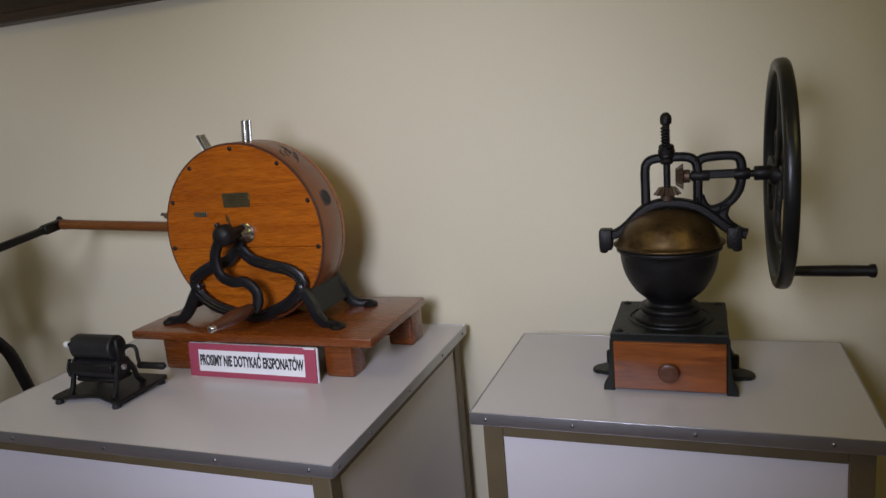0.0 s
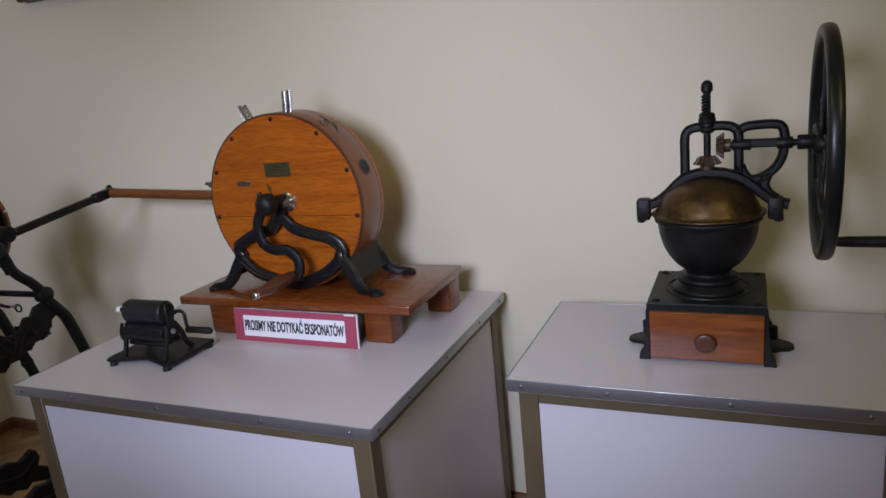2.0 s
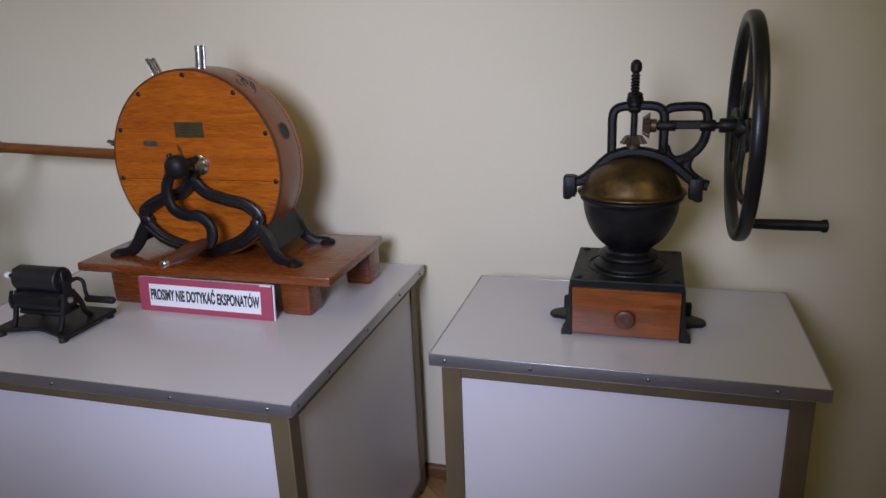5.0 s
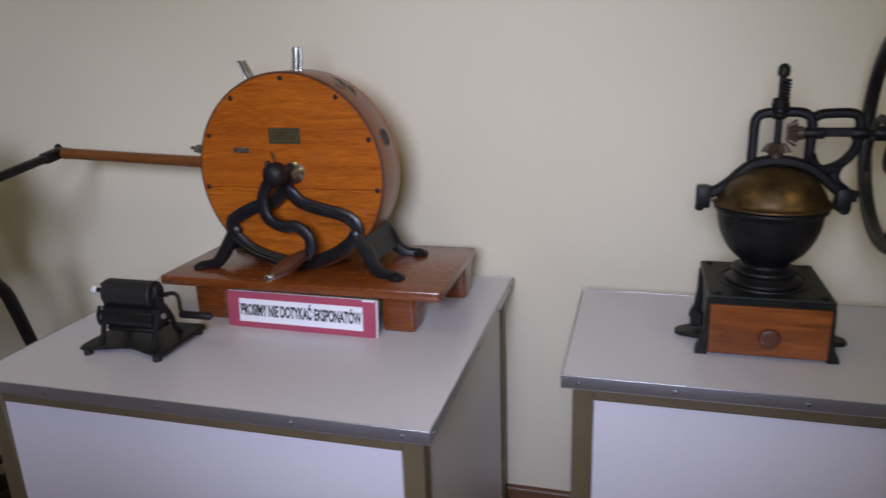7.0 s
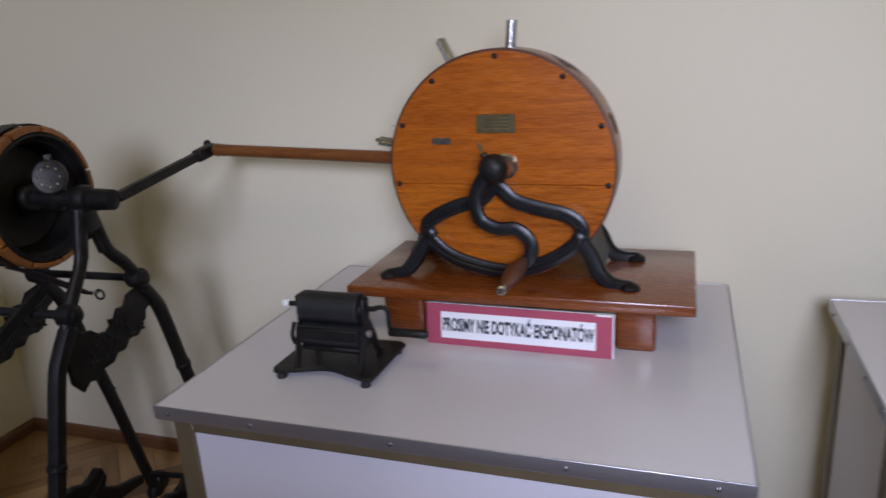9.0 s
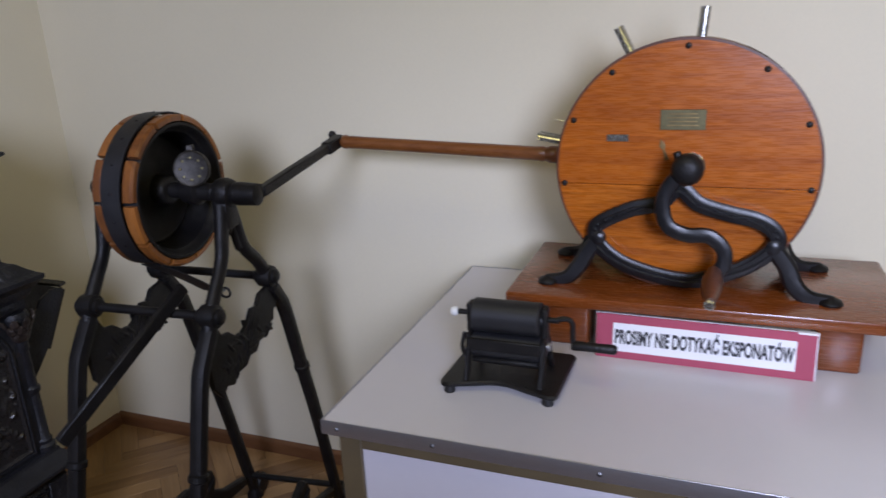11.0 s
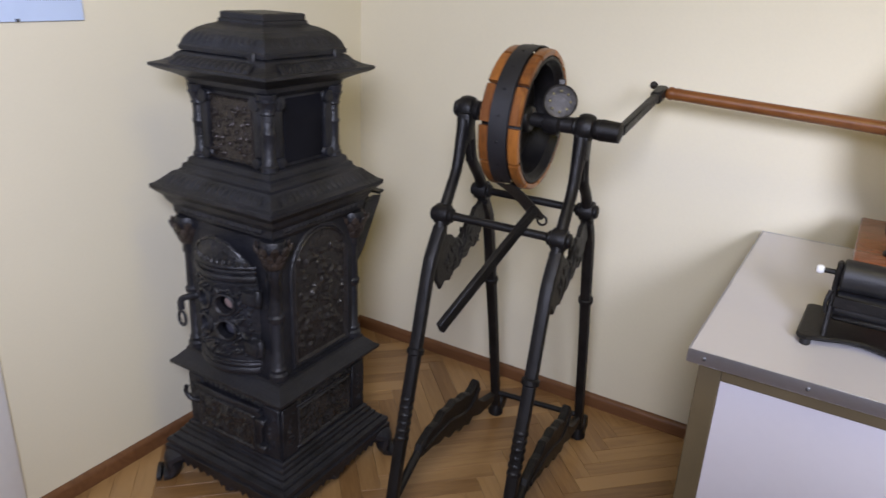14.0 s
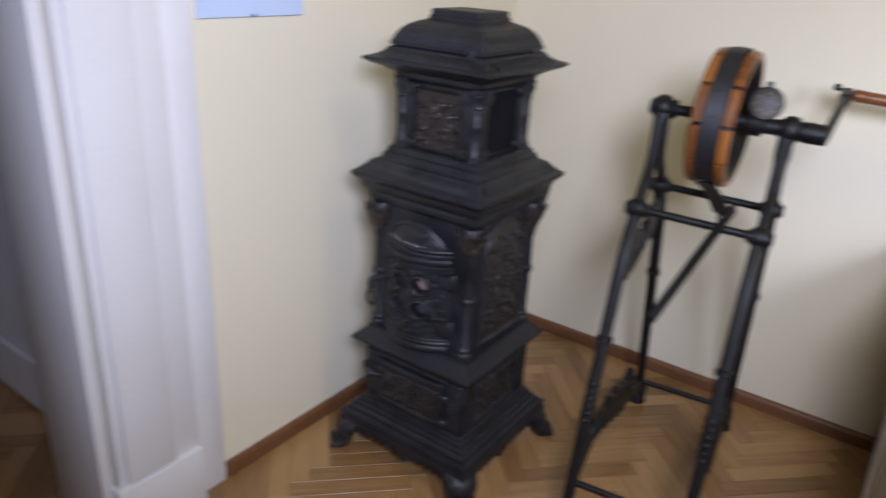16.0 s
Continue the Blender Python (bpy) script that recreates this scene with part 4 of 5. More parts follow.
part("base", square_stack([(0.226, 0.085), (0.240, 0.089), (0.241, 0.108), (0.233, 0.110), (0.232, 0.117), (0.237, 0.119), (0.236, 0.130), (0.222, 0.134), (0.221, 0.142), (0.214, 0.144), (0.208, 0.150), (0.208, 0.158), (0.198, 0.162), (0.197, 0.172), (0.190, 0.175), (0.189, 0.184), (0.183, 0.188)]), M_STOVE, stove, smooth=False)
for k in range(4):
    # scalloped apron and claw foot of each side
    bm = bmesh.new()
    o = [(-0.215, 0.09), (-0.215, 0.062)]
    for i in range(1, 90):
        t = i / 90
        x = -0.215 + 0.43 * t
        o.append((x, 0.060 + 0.013 * abs(math.sin(t * math.pi * 15)) - 0.012 * math.exp(-((t - 0.5) / 0.06) ** 2) - 0.016 * (abs(2 * t - 1) ** 6)))
    o += [(0.215, 0.062), (0.215, 0.09)]
    add_plate(bm, list(reversed(o)), 0.012, pose(0, 0, 0, 0, 0, 90 * k) @ pose(0, -0.22, 0) @ UPRIGHT)
    part("apron", bm, M_STOVE, stove, smooth=False)
    bm = bmesh.new()
    d = Vector((0.70711, -0.70711, 0))
    add_sweep(bm, spline([d * 0.280 + Vector((0, 0, 0.092)), d * 0.322 + Vector((0, 0, 0.070)), d * 0.318 + Vector((0, 0, 0.036)), d * 0.335 + Vector((0, 0, 0.013)), d * 0.370 + Vector((0, 0, 0.011))], 5), 0.041, 0.022, d, segs=12, taper=lambda t: 1.25 - 0.35 * t)
    bmesh.ops.transform(bm, matrix=pose(0, 0, 0, 0, 0, 90 * k), verts=bm.verts)
    for v in bm.verts:
        v.co.z = max(v.co.z, 0.0)
    part("claw_foot", bm, M_STOVE, stove)
    part("centre_knob", lathe([(0.008, 0.034), (0.017, 0.040), (0.018, 0.050), (0.013, 0.056), (0.022, 0.066), (0.022, 0.08)], pose(0, 0, 0, 0, 0, 90 * k) @ pose(0, -0.21, 0), 12), M_STOVE, stove)
part("ash_box", square_stack([(0.178, 0.188), (0.178, 0.358), (0.184, 0.362)]), M_STOVE, stove, smooth=False)
part("lower_cornice", square_stack([(0.180, 0.360), (0.190, 0.366), (0.194, 0.374), (0.208, 0.380), (0.214, 0.386), (0.214, 0.394), (0.200, 0.404), (0.188, 0.418), (0.180, 0.426), (0.178, 0.434)]), M_STOVE, stove, smooth=False)
part("fire_box", square_stack([(0.166, 0.434), (0.166, 0.832)]), M_STOVE, stove, smooth=False)
part("middle_cornice", square_stack([(0.170, 0.826), (0.178, 0.838), (0.180, 0.858), (0.190, 0.872), (0.196, 0.886), (0.210, 0.898), (0.218, 0.906), (0.218, 0.916), (0.206, 0.922), (0.190, 0.936), (0.176, 0.950), (0.165, 0.954), (0.158, 0.960), (0.156, 0.970), (0.148, 0.974), (0.145, 0.986), (0.138, 0.990)]), M_STOVE, stove, smooth=False)


def strip(name, k, w, h, y, z, tilt, seed, depth, material):
    """A cast leaf band on a sloping face of the side that is turned k quarter turns."""
    bm = bmesh.new()
    n, m, cut = int(w / 0.003), 8, w / round(w / 0.021)
    rows = []
    for j in range(m + 1):
        row = []
        for i in range(n + 1):
            x, v = (i / n - 0.5) * w, j / m
            wave = abs(math.cos(math.pi * x / cut)) ** 0.6
            d = wave * math.sin(math.pi * v ** 0.7) * (1 + 0.5 * noise.noise(Vector((x * 160, seed, v * 4))))
            row.append(bm.verts.new((x * (1 - 0.6 * v * h / w * (tilt < 0)), -depth * d + 0.001, h * v)))
        rows.append(row)
    for p, q in zip(rows, rows[1:]):
        for i in range(n):
            bm.faces.new((p[i], p[i + 1], q[i + 1], q[i]))
    bmesh.ops.transform(bm, matrix=pose(0, 0, 0, 0, 0, 90 * k) @ pose(0, y, z, tilt, 0, 0), verts=bm.verts)
    part(name, bm, material, stove)


for k in range(4):
    strip("leaf_moulding", k, 0.335, 0.036, -0.2045, 0.9235, -47, 5 + k, 0.0045, M_STOVE)
    strip("cornice_band", k, 0.275, 0.040, -0.192, 1.2285, -60, 15 + k, 0.006, M_STOVE)
    strip("lid_band", k, 0.235, 0.030, -0.1405, 1.2745, -24, 25 + k, 0.005, M_STOVE)
    strip("frieze_band", k, 0.29, 0.013, -0.181, 0.844, 0, 35 + k, 0.004, M_STOVE)
    strip("ash_frieze", k, 0.30, 0.014, -0.1795, 0.338, 0, 45 + k, 0.006, M_DARKRELIEF)
part("upper_box", square_stack([(0.118, 0.988), (0.118, 1.176)]), M_STOVE, stove, smooth=False)
part("top_cornice", square_stack([(0.122, 1.166), (0.136, 1.178), (0.140, 1.190), (0.158, 1.200), (0.188, 1.212), (0.200, 1.219), (0.199, 1.226), (0.176, 1.232), (0.160, 1.241), (0.150, 1.252), (0.142, 1.256)]), M_STOVE, stove, smooth=False)
lid = part("domed_lid", square_stack([(0.138, 1.256), (0.146, 1.258), (0.147, 1.268), (0.143, 1.272), (0.139, 1.284), (0.129, 1.299), (0.113, 1.312), (0.096, 1.320), (0.083, 1.324), (0.077, 1.328)]), M_STOVE, stove, "stepped domed lid", False)
part("lid_cap", square_stack([(0.077, 1.328), (0.077, 1.334), (0.073, 1.337), (0.073, 1.349), (0.068, 1.352)]), M_STOVE, lid, smooth=False)
for k in range(4):
    part("lid_clasp", box(-0.012, 0.012, -0.006, 0.004, -0.018, 0.016, bevel=0.003, m=pose(0, 0, 0, 0, 0, 90 * k) @ pose(0.105, -0.146, 1.256)), M_STOVE, stove)
# turned columns on the corners of both storeys
COLM = [(0.026, 0.436), (0.026, 0.45), (0.02, 0.456), (0.022, 0.466), (0.017, 0.474), (0.016, 0.60), (0.021, 0.606), (0.022, 0.618), (0.017, 0.624), (0.015, 0.72), (0.019, 0.726), (0.018, 0.742), (0.026, 0.77), (0.033, 0.80), (0.036, 0.815), (0.030, 0.828)]
COLU = [(0.036, 0.988), (0.036, 1.0), (0.030, 1.004), (0.030, 1.012), (0.026, 1.016), (0.0255, 1.075), (0.029, 1.079), (0.029, 1.085), (0.0255, 1.089), (0.0255, 1.125), (0.031, 1.129), (0.028, 1.135), (0.036, 1.150), (0.042, 1.158), (0.037, 1.162), (0.042, 1.176)]
for sx, sy in ((1, -1), (1, 1), (-1, -1), (-1, 1)):
    c = part("column", lathe(COLM, pose(sx * 0.156, sy * 0.156, 0), 20), M_STOVE, stove, "turned corner column")
    bm = bmesh.new()
    rng = random.Random(7)
    for row in range(3):
        for i in range(9):
            t = 2 * math.pi * (i + 0.5 * (row % 2)) / 9
            r = 0.024 + 0.009 * row
            add_lathe(bm, [(0.004, -0.020), (0.011, -0.006), (0.0095, 0.006), (0.002, 0.015)], Matrix.Translation((sx * 0.156 + r * math.cos(t), sy * 0.156 + r * math.sin(t), 0.765 + 0.021 * row)) @ pose(0, 0, 0, 0, 0, math.degrees(t)) @ pose(0, 0, 0, 0, 24, 0) @ Matrix.Diagonal((0.45, 1.1, 1, 1)), 6)
    part("capital_leaves", bm, M_CAPITAL, c, "brownish leaf capital", False)
    part("upper_column", lathe([(r * 0.62, z) for r, z in COLU], pose(sx * 0.120, sy * 0.120, 0), 16), M_STOVE, stove)
    for ax in (0, 1):
        for z, r in ((1.150, 0.017), (1.004, 0.014)):
            at = (sx * 0.090, sy * 0.124, z) if ax == 0 else (sx * 0.124, sy * 0.090, z)
            turn = (90, 0, 0) if ax == 0 else (0, 90, 0)
            part("scroll", lathe([(r * 0.6, -0.013), (r, -0.011), (r, -0.004), (r * 0.75, 0.0), (r, 0.004), (r, 0.011), (r * 0.6, 0.013)], pose(*at, *turn), 18), M_STOVE, stove)
        at = (sx * 0.093, sy * 0.122, 1.077) if ax == 0 else (sx * 0.122, sy * 0.093, 1.077)
        hx, hy = (0.014, 0.007) if ax == 0 else (0.007, 0.014)
        part("console", box(at[0] - hx, at[0] + hx, at[1] - hy, at[1] + hy, 1.016, 1.136, bevel=0.003, segs=2), M_STOVE, stove)
    part("pilaster", box(-0.028, 0.028, -0.004, 0.004, 0.195, 0.352, bevel=0.002, m=pose(sx * 0.148, sy * 0.1805, 0)), M_STOVE, stove)
    part("pilaster", box(-0.004, 0.004, -0.028, 0.028, 0.195, 0.352, bevel=0.002, m=pose(sx * 0.1805, sy * 0.148, 0)), M_STOVE, stove)
# relief panels
for sx, sy in ((1, -1), (-1, -1)):
    on_front("pilaster_ornament", relief(0.044, 0.145, False, 61 + sx, 0.008, 18, blobs=16), M_STOVE, stove, sx * 0.148, -0.1848, 0.20)
for sy in (-1, 1):
    on_side("pilaster_ornament", relief(0.044, 0.145, False, 81 + sy, 0.008, 18, blobs=16), M_STOVE, stove, 0.1848, sy * 0.148, 0.20)
on_front("upper_relief", relief(0.165, 0.165, False, 3, 0.011, n=84, blobs=75, size=0.045), M_SHARD, stove, -0.01, -0.1185, 0.992, "shiny cast relief panel")
# no real recess: a flush plate whose dark colour gives the opening's shade
on_side("upper_opening", box(-0.07, 0.07, -0.002, 0.002, 0, 0.16, bevel=0.001), M_VOID, stove, 0.119, 0.005, 0.998, "flush plate darkened like the shade in an empty opening")
on_side("side_relief", relief(0.216, 0.370, True, 11, 0.013, n=84, blobs=110, size=0.085), M_RELIEF, stove, 0.1665, 0.005, 0.452, "arched cast relief panel")
bm = bmesh.new()
arch = [(-0.113, 0.0)] + [(-0.113, 0.26)] + [(-0.113 * math.cos(math.pi * i / 16), 0.265 + 0.113 * math.sin(math.pi * i / 16)) for i in range(17)] + [(0.113, 0.26), (0.113, 0.0)]
add_sweep(bm, [(x, 0, z) for x, z in arch] , 0.006, 0.006, (0, 1, 0), True, 8)
on_side("arch_moulding", bm, M_STOVE, stove, 0.1675, 0.005, 0.449)
on_side("lower_relief", relief(0.225, 0.125, False, 21, 0.010, n=84, blobs=100, size=0.075), M_DARKRELIEF, stove, 0.1785, 0.0, 0.202, "cast scroll relief panel")
for z in (0.198, 0.330):
    on_side("panel_bead", box(-0.12, 0.12, -0.006, 0.004, 0, 0.008, bevel=0.002), M_STOVE, stove, 0.179, 0.0, z)
# bowed fire door with two mica windows
door = part("fire_door", bmesh.new(), M_STOVE, stove, "bowed arched fire door")
bm = bmesh.new()
W, Z0, Z1, NU, NV = 0.112, 0.452, 0.815, 56, 80
HOLES = [(0.036, 0.640, 0.0235, 0.006, M_MICA, "dusty pinkish mica window"), (0.036, 0.567, 0.0235, 0.006, M_MICA_GREY, "dark grey mica window"), (-0.036, 0.640, 0.021, -0.004, M_MICA_GREY, "dark mica window"), (-0.036, 0.567, 0.021, -0.004, M_MICA_GREY, "dark grey mica window")]


def door_y(x):
    return -0.168 - 0.052 * math.cos(math.pi * x / (2 * W)) ** 0.8 if abs(x) < W else -0.168


grid = []
for j in range(NV + 1):
    row = []
    for i in range(NU + 1):
        x = -W + 2 * W * i / NU
        zt = Z1 - W + math.sqrt(max(0.0, W * W - x * x))
        z = Z0 + (zt - Z0) * j / NV
        f = 1.0 if z < 0.725 else max(0.0, 1 - ((z - 0.725) / 0.115) ** 2)
        y = -0.168 + (door_y(x) + 0.168) * (0.35 + 0.65 * f) + 0.0025 * noise.noise(Vector((x * 70, 5, z * 70)))
        row.append(bm.verts.new((x, y, z)))
    grid.append(row)
for j in range(NV):
    for i in range(NU):
        mid = (grid[j][i].co + grid[j + 1][i + 1].co) / 2
        if any(math.hypot(mid.x - h[0], mid.z - h[1]) < h[2] + 0.002 for h in HOLES):
            continue
        try:
            bm.faces.new((grid[j][i], grid[j][i + 1], grid[j + 1][i + 1], grid[j + 1][i]))
        except ValueError:
            pass
for p in bm.faces:
    p.smooth = True
bm.to_mesh(door.data)
bm.free()
for z, h, d in ((0.452, 0.010, 0.012), (0.468, 0.007, 0.008), (0.478, 0.006, 0.005), (0.698, 0.006, 0.004), (0.716, 0.011, 0.010), (0.733, 0.007, 0.006), (0.745, 0.007, 0.007)):
    part("door_bead", sweep([(x, door_y(x) - d * 0.4, z) for x in np.linspace(-W * 0.98, W * 0.98, 18)], h * 0.6, d * 0.8, (0, 0, 1), segs=8), M_STOVE, door)
for x, z, r, off, mtl, lab in HOLES:
    y = door_y(x)
    m = pose(x, y, z, 0, 0, 16 if x > 0 else -16) @ pose(0, 0, 0, 90, 0, 0)
    part("mica_window", lathe([(r * 0.86, -0.024), (r * 0.86, -0.022), (r * 0.6, -0.0205)], m @ pose(off, 0, 0), 24), mtl, door, lab)
    part("window_ring", ring_tube([(r, -0.020), (r + 0.004, -0.020), (r + 0.009, -0.001), (r + 0.008, 0.006), (r + 0.003, 0.0085), (r, 0.005)], 28, m), M_STOVE, door)
bm = bmesh.new()
rng = random.Random(4)
for i in range(150):
    x, z = rng.uniform(-0.092, 0.095), rng.uniform(0.495, 0.69)
    if any((x - a) ** 2 + (z - b) ** 2 < 0.0011 for a, b in ((h[0], h[1]) for h in HOLES)):
        continue
    add_lathe(bm, [(0.007, -0.003), (0.006, 0.003), (0.003, 0.0065), (0.0008, 0.007)], pose(x, door_y(x) - 0.001, z, 90, 0, 0) @ pose(0, 0, 0, 0, 0, rng.uniform(0, 180)) @ Matrix.Diagonal((rng.uniform(0.7, 1.9), 0.7, 1, 1)), 7)
part("scroll_ornament", bm, M_STOVE, door, "cast scrollwork")["kind"] = "stuff"
# row of leaves and bead on the door's domed hood
bm = bmesh.new()
for i in range(11):
    x, f = 0.018 * (i - 5), 1 - (0.029 / 0.115) ** 2
    y = -0.168 + (door_y(x) + 0.168) * (0.35 + 0.65 * f)
    add_lathe(bm, [(0.0095, -0.003), (0.0085, 0.002), (0.005, 0.0045), (0.001, 0.0052)], pose(x, y - 0.0005, 0.754, 62, 0, -x * 220) @ Matrix.Diagonal((0.85, 1.15, 1, 1)), 8)
part("hood_leaves", bm, M_DARKRELIEF, door, "row of cast leaves along the hood")
rim = []
for i in range(25):
    t = math.pi * i / 24
    x, z = 0.106 * math.cos(t), Z1 - W + 0.106 * math.sin(t)
    f = 1.0 if z < 0.725 else max(0.0, 1 - ((z - 0.725) / 0.115) ** 2)
    rim.append((x, -0.168 + (door_y(x) + 0.168) * (0.35 + 0.65 * f) - 0.001, z))
part("hood_bead", sweep(rim, 0.0045, 0.0045, (0, 1, 0), segs=8), M_DARKRELIEF, door)
for z in (0.668, 0.525):
    part("hinge", box(0.082, 0.128, -0.204, -0.172, z - 0.017, z + 0.017, bevel=0.005, segs=2), M_STOVE, door)
    part("hinge_pin", lathe([(0.008, -0.022), (0.010, -0.018), (0.010, 0.018), (0.006, 0.024)], pose(0.126, -0.186, z), 12), M_STOVE, door)
part("latch", sweep(spline([(-0.11, -0.178, 0.612), (-0.125, -0.20, 0.612), (-0.14, -0.212, 0.602), (-0.14, -0.214, 0.575)], 4), 0.009, 0.010, (0, 1, 0), segs=8), M_STOVE, door)
part("latch_ring", sweep([(-0.140 + 0.014 * math.cos(2 * math.pi * i / 20), -0.214, 0.548 + 0.021 * math.sin(2 * math.pi * i / 20)) for i in range(20)], 0.0045, 0.0045, (0, 1, 0), True, 8), M_STOVE, door, "iron ring handle")
# ash door
ash = part("ash_door", box(-0.134, 0.120, -0.196, -0.179, 0.194, 0.332, bevel=0.006, segs=3), M_STOVE, stove, "small ash door with worn rusty patches")
part("ash_hood", sweep([(x, -0.194 - 0.006 * math.cos((x + 0.015) * 14), 0.336) for x in np.linspace(-0.132, 0.118, 14)], 0.007, 0.008, (0, 0, 1), segs=8), M_STOVE, ash)
on_front("ash_relief", relief(0.215, 0.112, False, 31, 0.012, 60, blobs=45, size=0.11), M_DARKRELIEF, ash, -0.007, -0.1965, 0.205)
for z in (0.222, 0.305):
    part("ash_hinge", box(0.108, 0.140, -0.206, -0.18, z - 0.011, z + 0.011, bevel=0.004), M_STOVE, ash)
part("ash_latch", sweep(spline([(-0.12, -0.195, 0.28), (-0.145, -0.205, 0.285), (-0.16, -0.21, 0.305), (-0.156, -0.21, 0.325)], 4), 0.007, 0.007, (0, 1, 0), segs=8), M_STOVE, ash)
# tilted hopper flap at the back
part("hopper_flap", box(-0.004, 0.004, -0.12, 0.12, 0.0, 0.178, bevel=0.002, m=aim((0.0, 0.250, 0.676), (0.0, 0.340, 0.832)) @ pose(0, 0, 0, 0, 0, 0)), M_STOVE, stove, "tilted iron hopper flap")
part("hopper_lip", box(-0.125, 0.125, -0.012, 0.010, -0.004, 0.005, bevel=0.002, m=pose(0, 0.340, 0.834, 12, 0, 0)), M_STOVE, stove)
for x in (-0.118, 0.118):
    part("hopper_cheek", plate([(0.167, 0.62), (0.20, 0.62), (0.250, 0.676), (0.336, 0.826), (0.300, 0.832), (0.262, 0.818), (0.250, 0.796), (0.205, 0.788), (0.195, 0.815), (0.167, 0.826)], 0.006, pose(x, 0, 0, 0, 0, 90) @ UPRIGHT), M_STOVE, stove, smooth=False)

# ---- brake machine with the belted wheel ----
RX, RY, RT = -2.2515, 1.4415, 7.0
rack = thing("brake_machine", "black cast-iron crank machine with a belted wood-shod wheel", "machine", (RX, RY, 0), RT)
HU = 0.150
AXLE = pose(0, -0.005, 1.140, 0, 1.5, -2.5)


def side_frame(u, lift):
    """One side; lift raises its upper half, as the frame leans."""
    f = part("side_frame", lathe([(0.013, -0.034), (0.019, -0.032), (0.022, -0.026), (0.021, -0.022), (0.030, -0.017), (0.0335, -0.006), (0.0335, 0.006), (0.030, 0.017), (0.022, 0.021), (0.025, 0.027), (0.024, 0.034), (0.012, 0.038)], AXLE @ pose(u * 1.03, 0, 0, 90, 0, 90), 24), M_IRON, rack, "curved cast-iron side frame")
    part("bearing_cap", box(u - 0.018, u + 0.018, -0.04, 0.012, 1.062 + lift, 1.135 + lift, bevel=0.008, segs=2), M_IRON, f)
    part("gusset", plate([(-0.050, 1.005), (-0.036, 1.0), (-0.022, 1.055), (-0.004, 1.055), (0.014, 1.0), (0.030, 1.005), (0.016, 1.085), (0.008, 1.125), (-0.030, 1.125), (-0.036, 1.085)], 0.016, pose(u - 0.008, 0, lift, 0, 0, 90) @ UPRIGHT, 0.003), M_IRON, f, smooth=False)
    part("cap_bolt", lathe([(0.009, 0), (0.011, 0.006), (0.007, 0.014), (0.003, 0.018)], pose(u, -0.016, 1.062 + lift, 180, 0, 0), 10), M_IRON, f)
    for s in (-1, 1):
        a = -0.130 if s < 0 else 0.130
        up = [(s * 0.012 - 0.015, 1.118), (s * 0.03 - 0.012, 1.06), (s * 0.05 - 0.008, 1.0), (a * 0.72, 0.95), (a, 0.90), (a * 1.10, 0.862)]
        part("upper_arm", sweep(spline([(u, v, z + lift) for v, z in up], 5), 0.0175, 0.0145, (1, 0, 0), segs=12, taper=lambda t: 1.15 - 0.2 * math.sin(math.pi * t)), M_IRON, f)
        part("shoulder_boss", lathe([(0.014, -0.030), (0.018, -0.026), (0.018, -0.020), (0.026, -0.017), (0.028, 0.0), (0.026, 0.017), (0.018, 0.020), (0.018, 0.026), (0.012, 0.030)], pose(u, a, 0.897 + lift, 0, 90, 0), 18), M_IRON, f)
        dn = [(a * 1.10, 0.865), (s * 0.178, 0.82), (s * 0.205, 0.77), (s * 0.258, 0.59), (s * 0.315, 0.40), (s * 0.378, 0.16), (s * 0.41, 0.045)]
        leg = part("leg", sweep(spline([(u, v, z + lift * max(0, (z - 0.4) * 2)) for v, z in dn], 5), 0.0155, 0.0150, (1, 0, 0), segs=12, taper=lambda t: 1.15 - 0.15 * t, flat=0.35), M_IRON, f)
        part("leg_knop", lathe([(0.013, -0.012), (0.022, -0.006), (0.022, 0.006), (0.013, 0.012)], aim((u, s * 0.261, 0.58), (u, s * 0.161, 0.90)), 14), M_IRON, leg)
        if s < 0:
            for q in range(6):
                v, z = 0.297 + 0.0055 * q, 0.462 - 0.0195 * q
                part("leg_ring", lathe([(0.0145, -0.009), (0.0185, -0.003), (0.0185, 0.003), (0.0145, 0.009)], aim((u, -v, z), (u, -v + 0.1, z + 0.34)), 12), M_IRON, leg)
        else:
            for v, z in ((0.300, 0.45), (0.352, 0.25)):
                part("leg_pin", rod((u, v, z), (u, v + 0.026, z + 0.006), 0.006, segs=10), M_IRON, leg)
        part("foot", lathe([(0.020, 0.0), (0.026, 0.006), (0.026, 0.018), (0.018, 0.032), (0.015, 0.05)], pose(u, s * 0.412, 0), 14), M_IRON, f)
        part("foot_scroll", lathe([(0.012, -0.022), (0.030, -0.018), (0.034, -0.008), (0.026, 0.0), (0.034, 0.008), (0.030, 0.018), (0.012, 0.022)], pose(u, s * 0.446, 0.036, 0, 90, 0), 18), M_IRON, f)
    # ornamental plate between the shoulders
    o = [(-0.150, 0.86), (-0.118, 0.862), (-0.105, 0.838), (-0.075, 0.832), (-0.05, 0.812), (-0.02, 0.806), (0.01, 0.824), (0.03, 0.846), (0.055, 0.842), (0.075, 0.866), (0.12, 0.872), (0.15, 0.85), (0.158, 0.81), (0.135, 0.80), (0.128, 0.776), (0.098, 0.772), (0.088, 0.752), (0.05, 0.752), (0.03, 0.734), (0.0, 0.738), (-0.02, 0.722), (-0.06, 0.722), (-0.08, 0.704), (-0.11, 0.715), (-0.135, 0.70), (-0.165, 0.735), (-0.17, 0.80)]
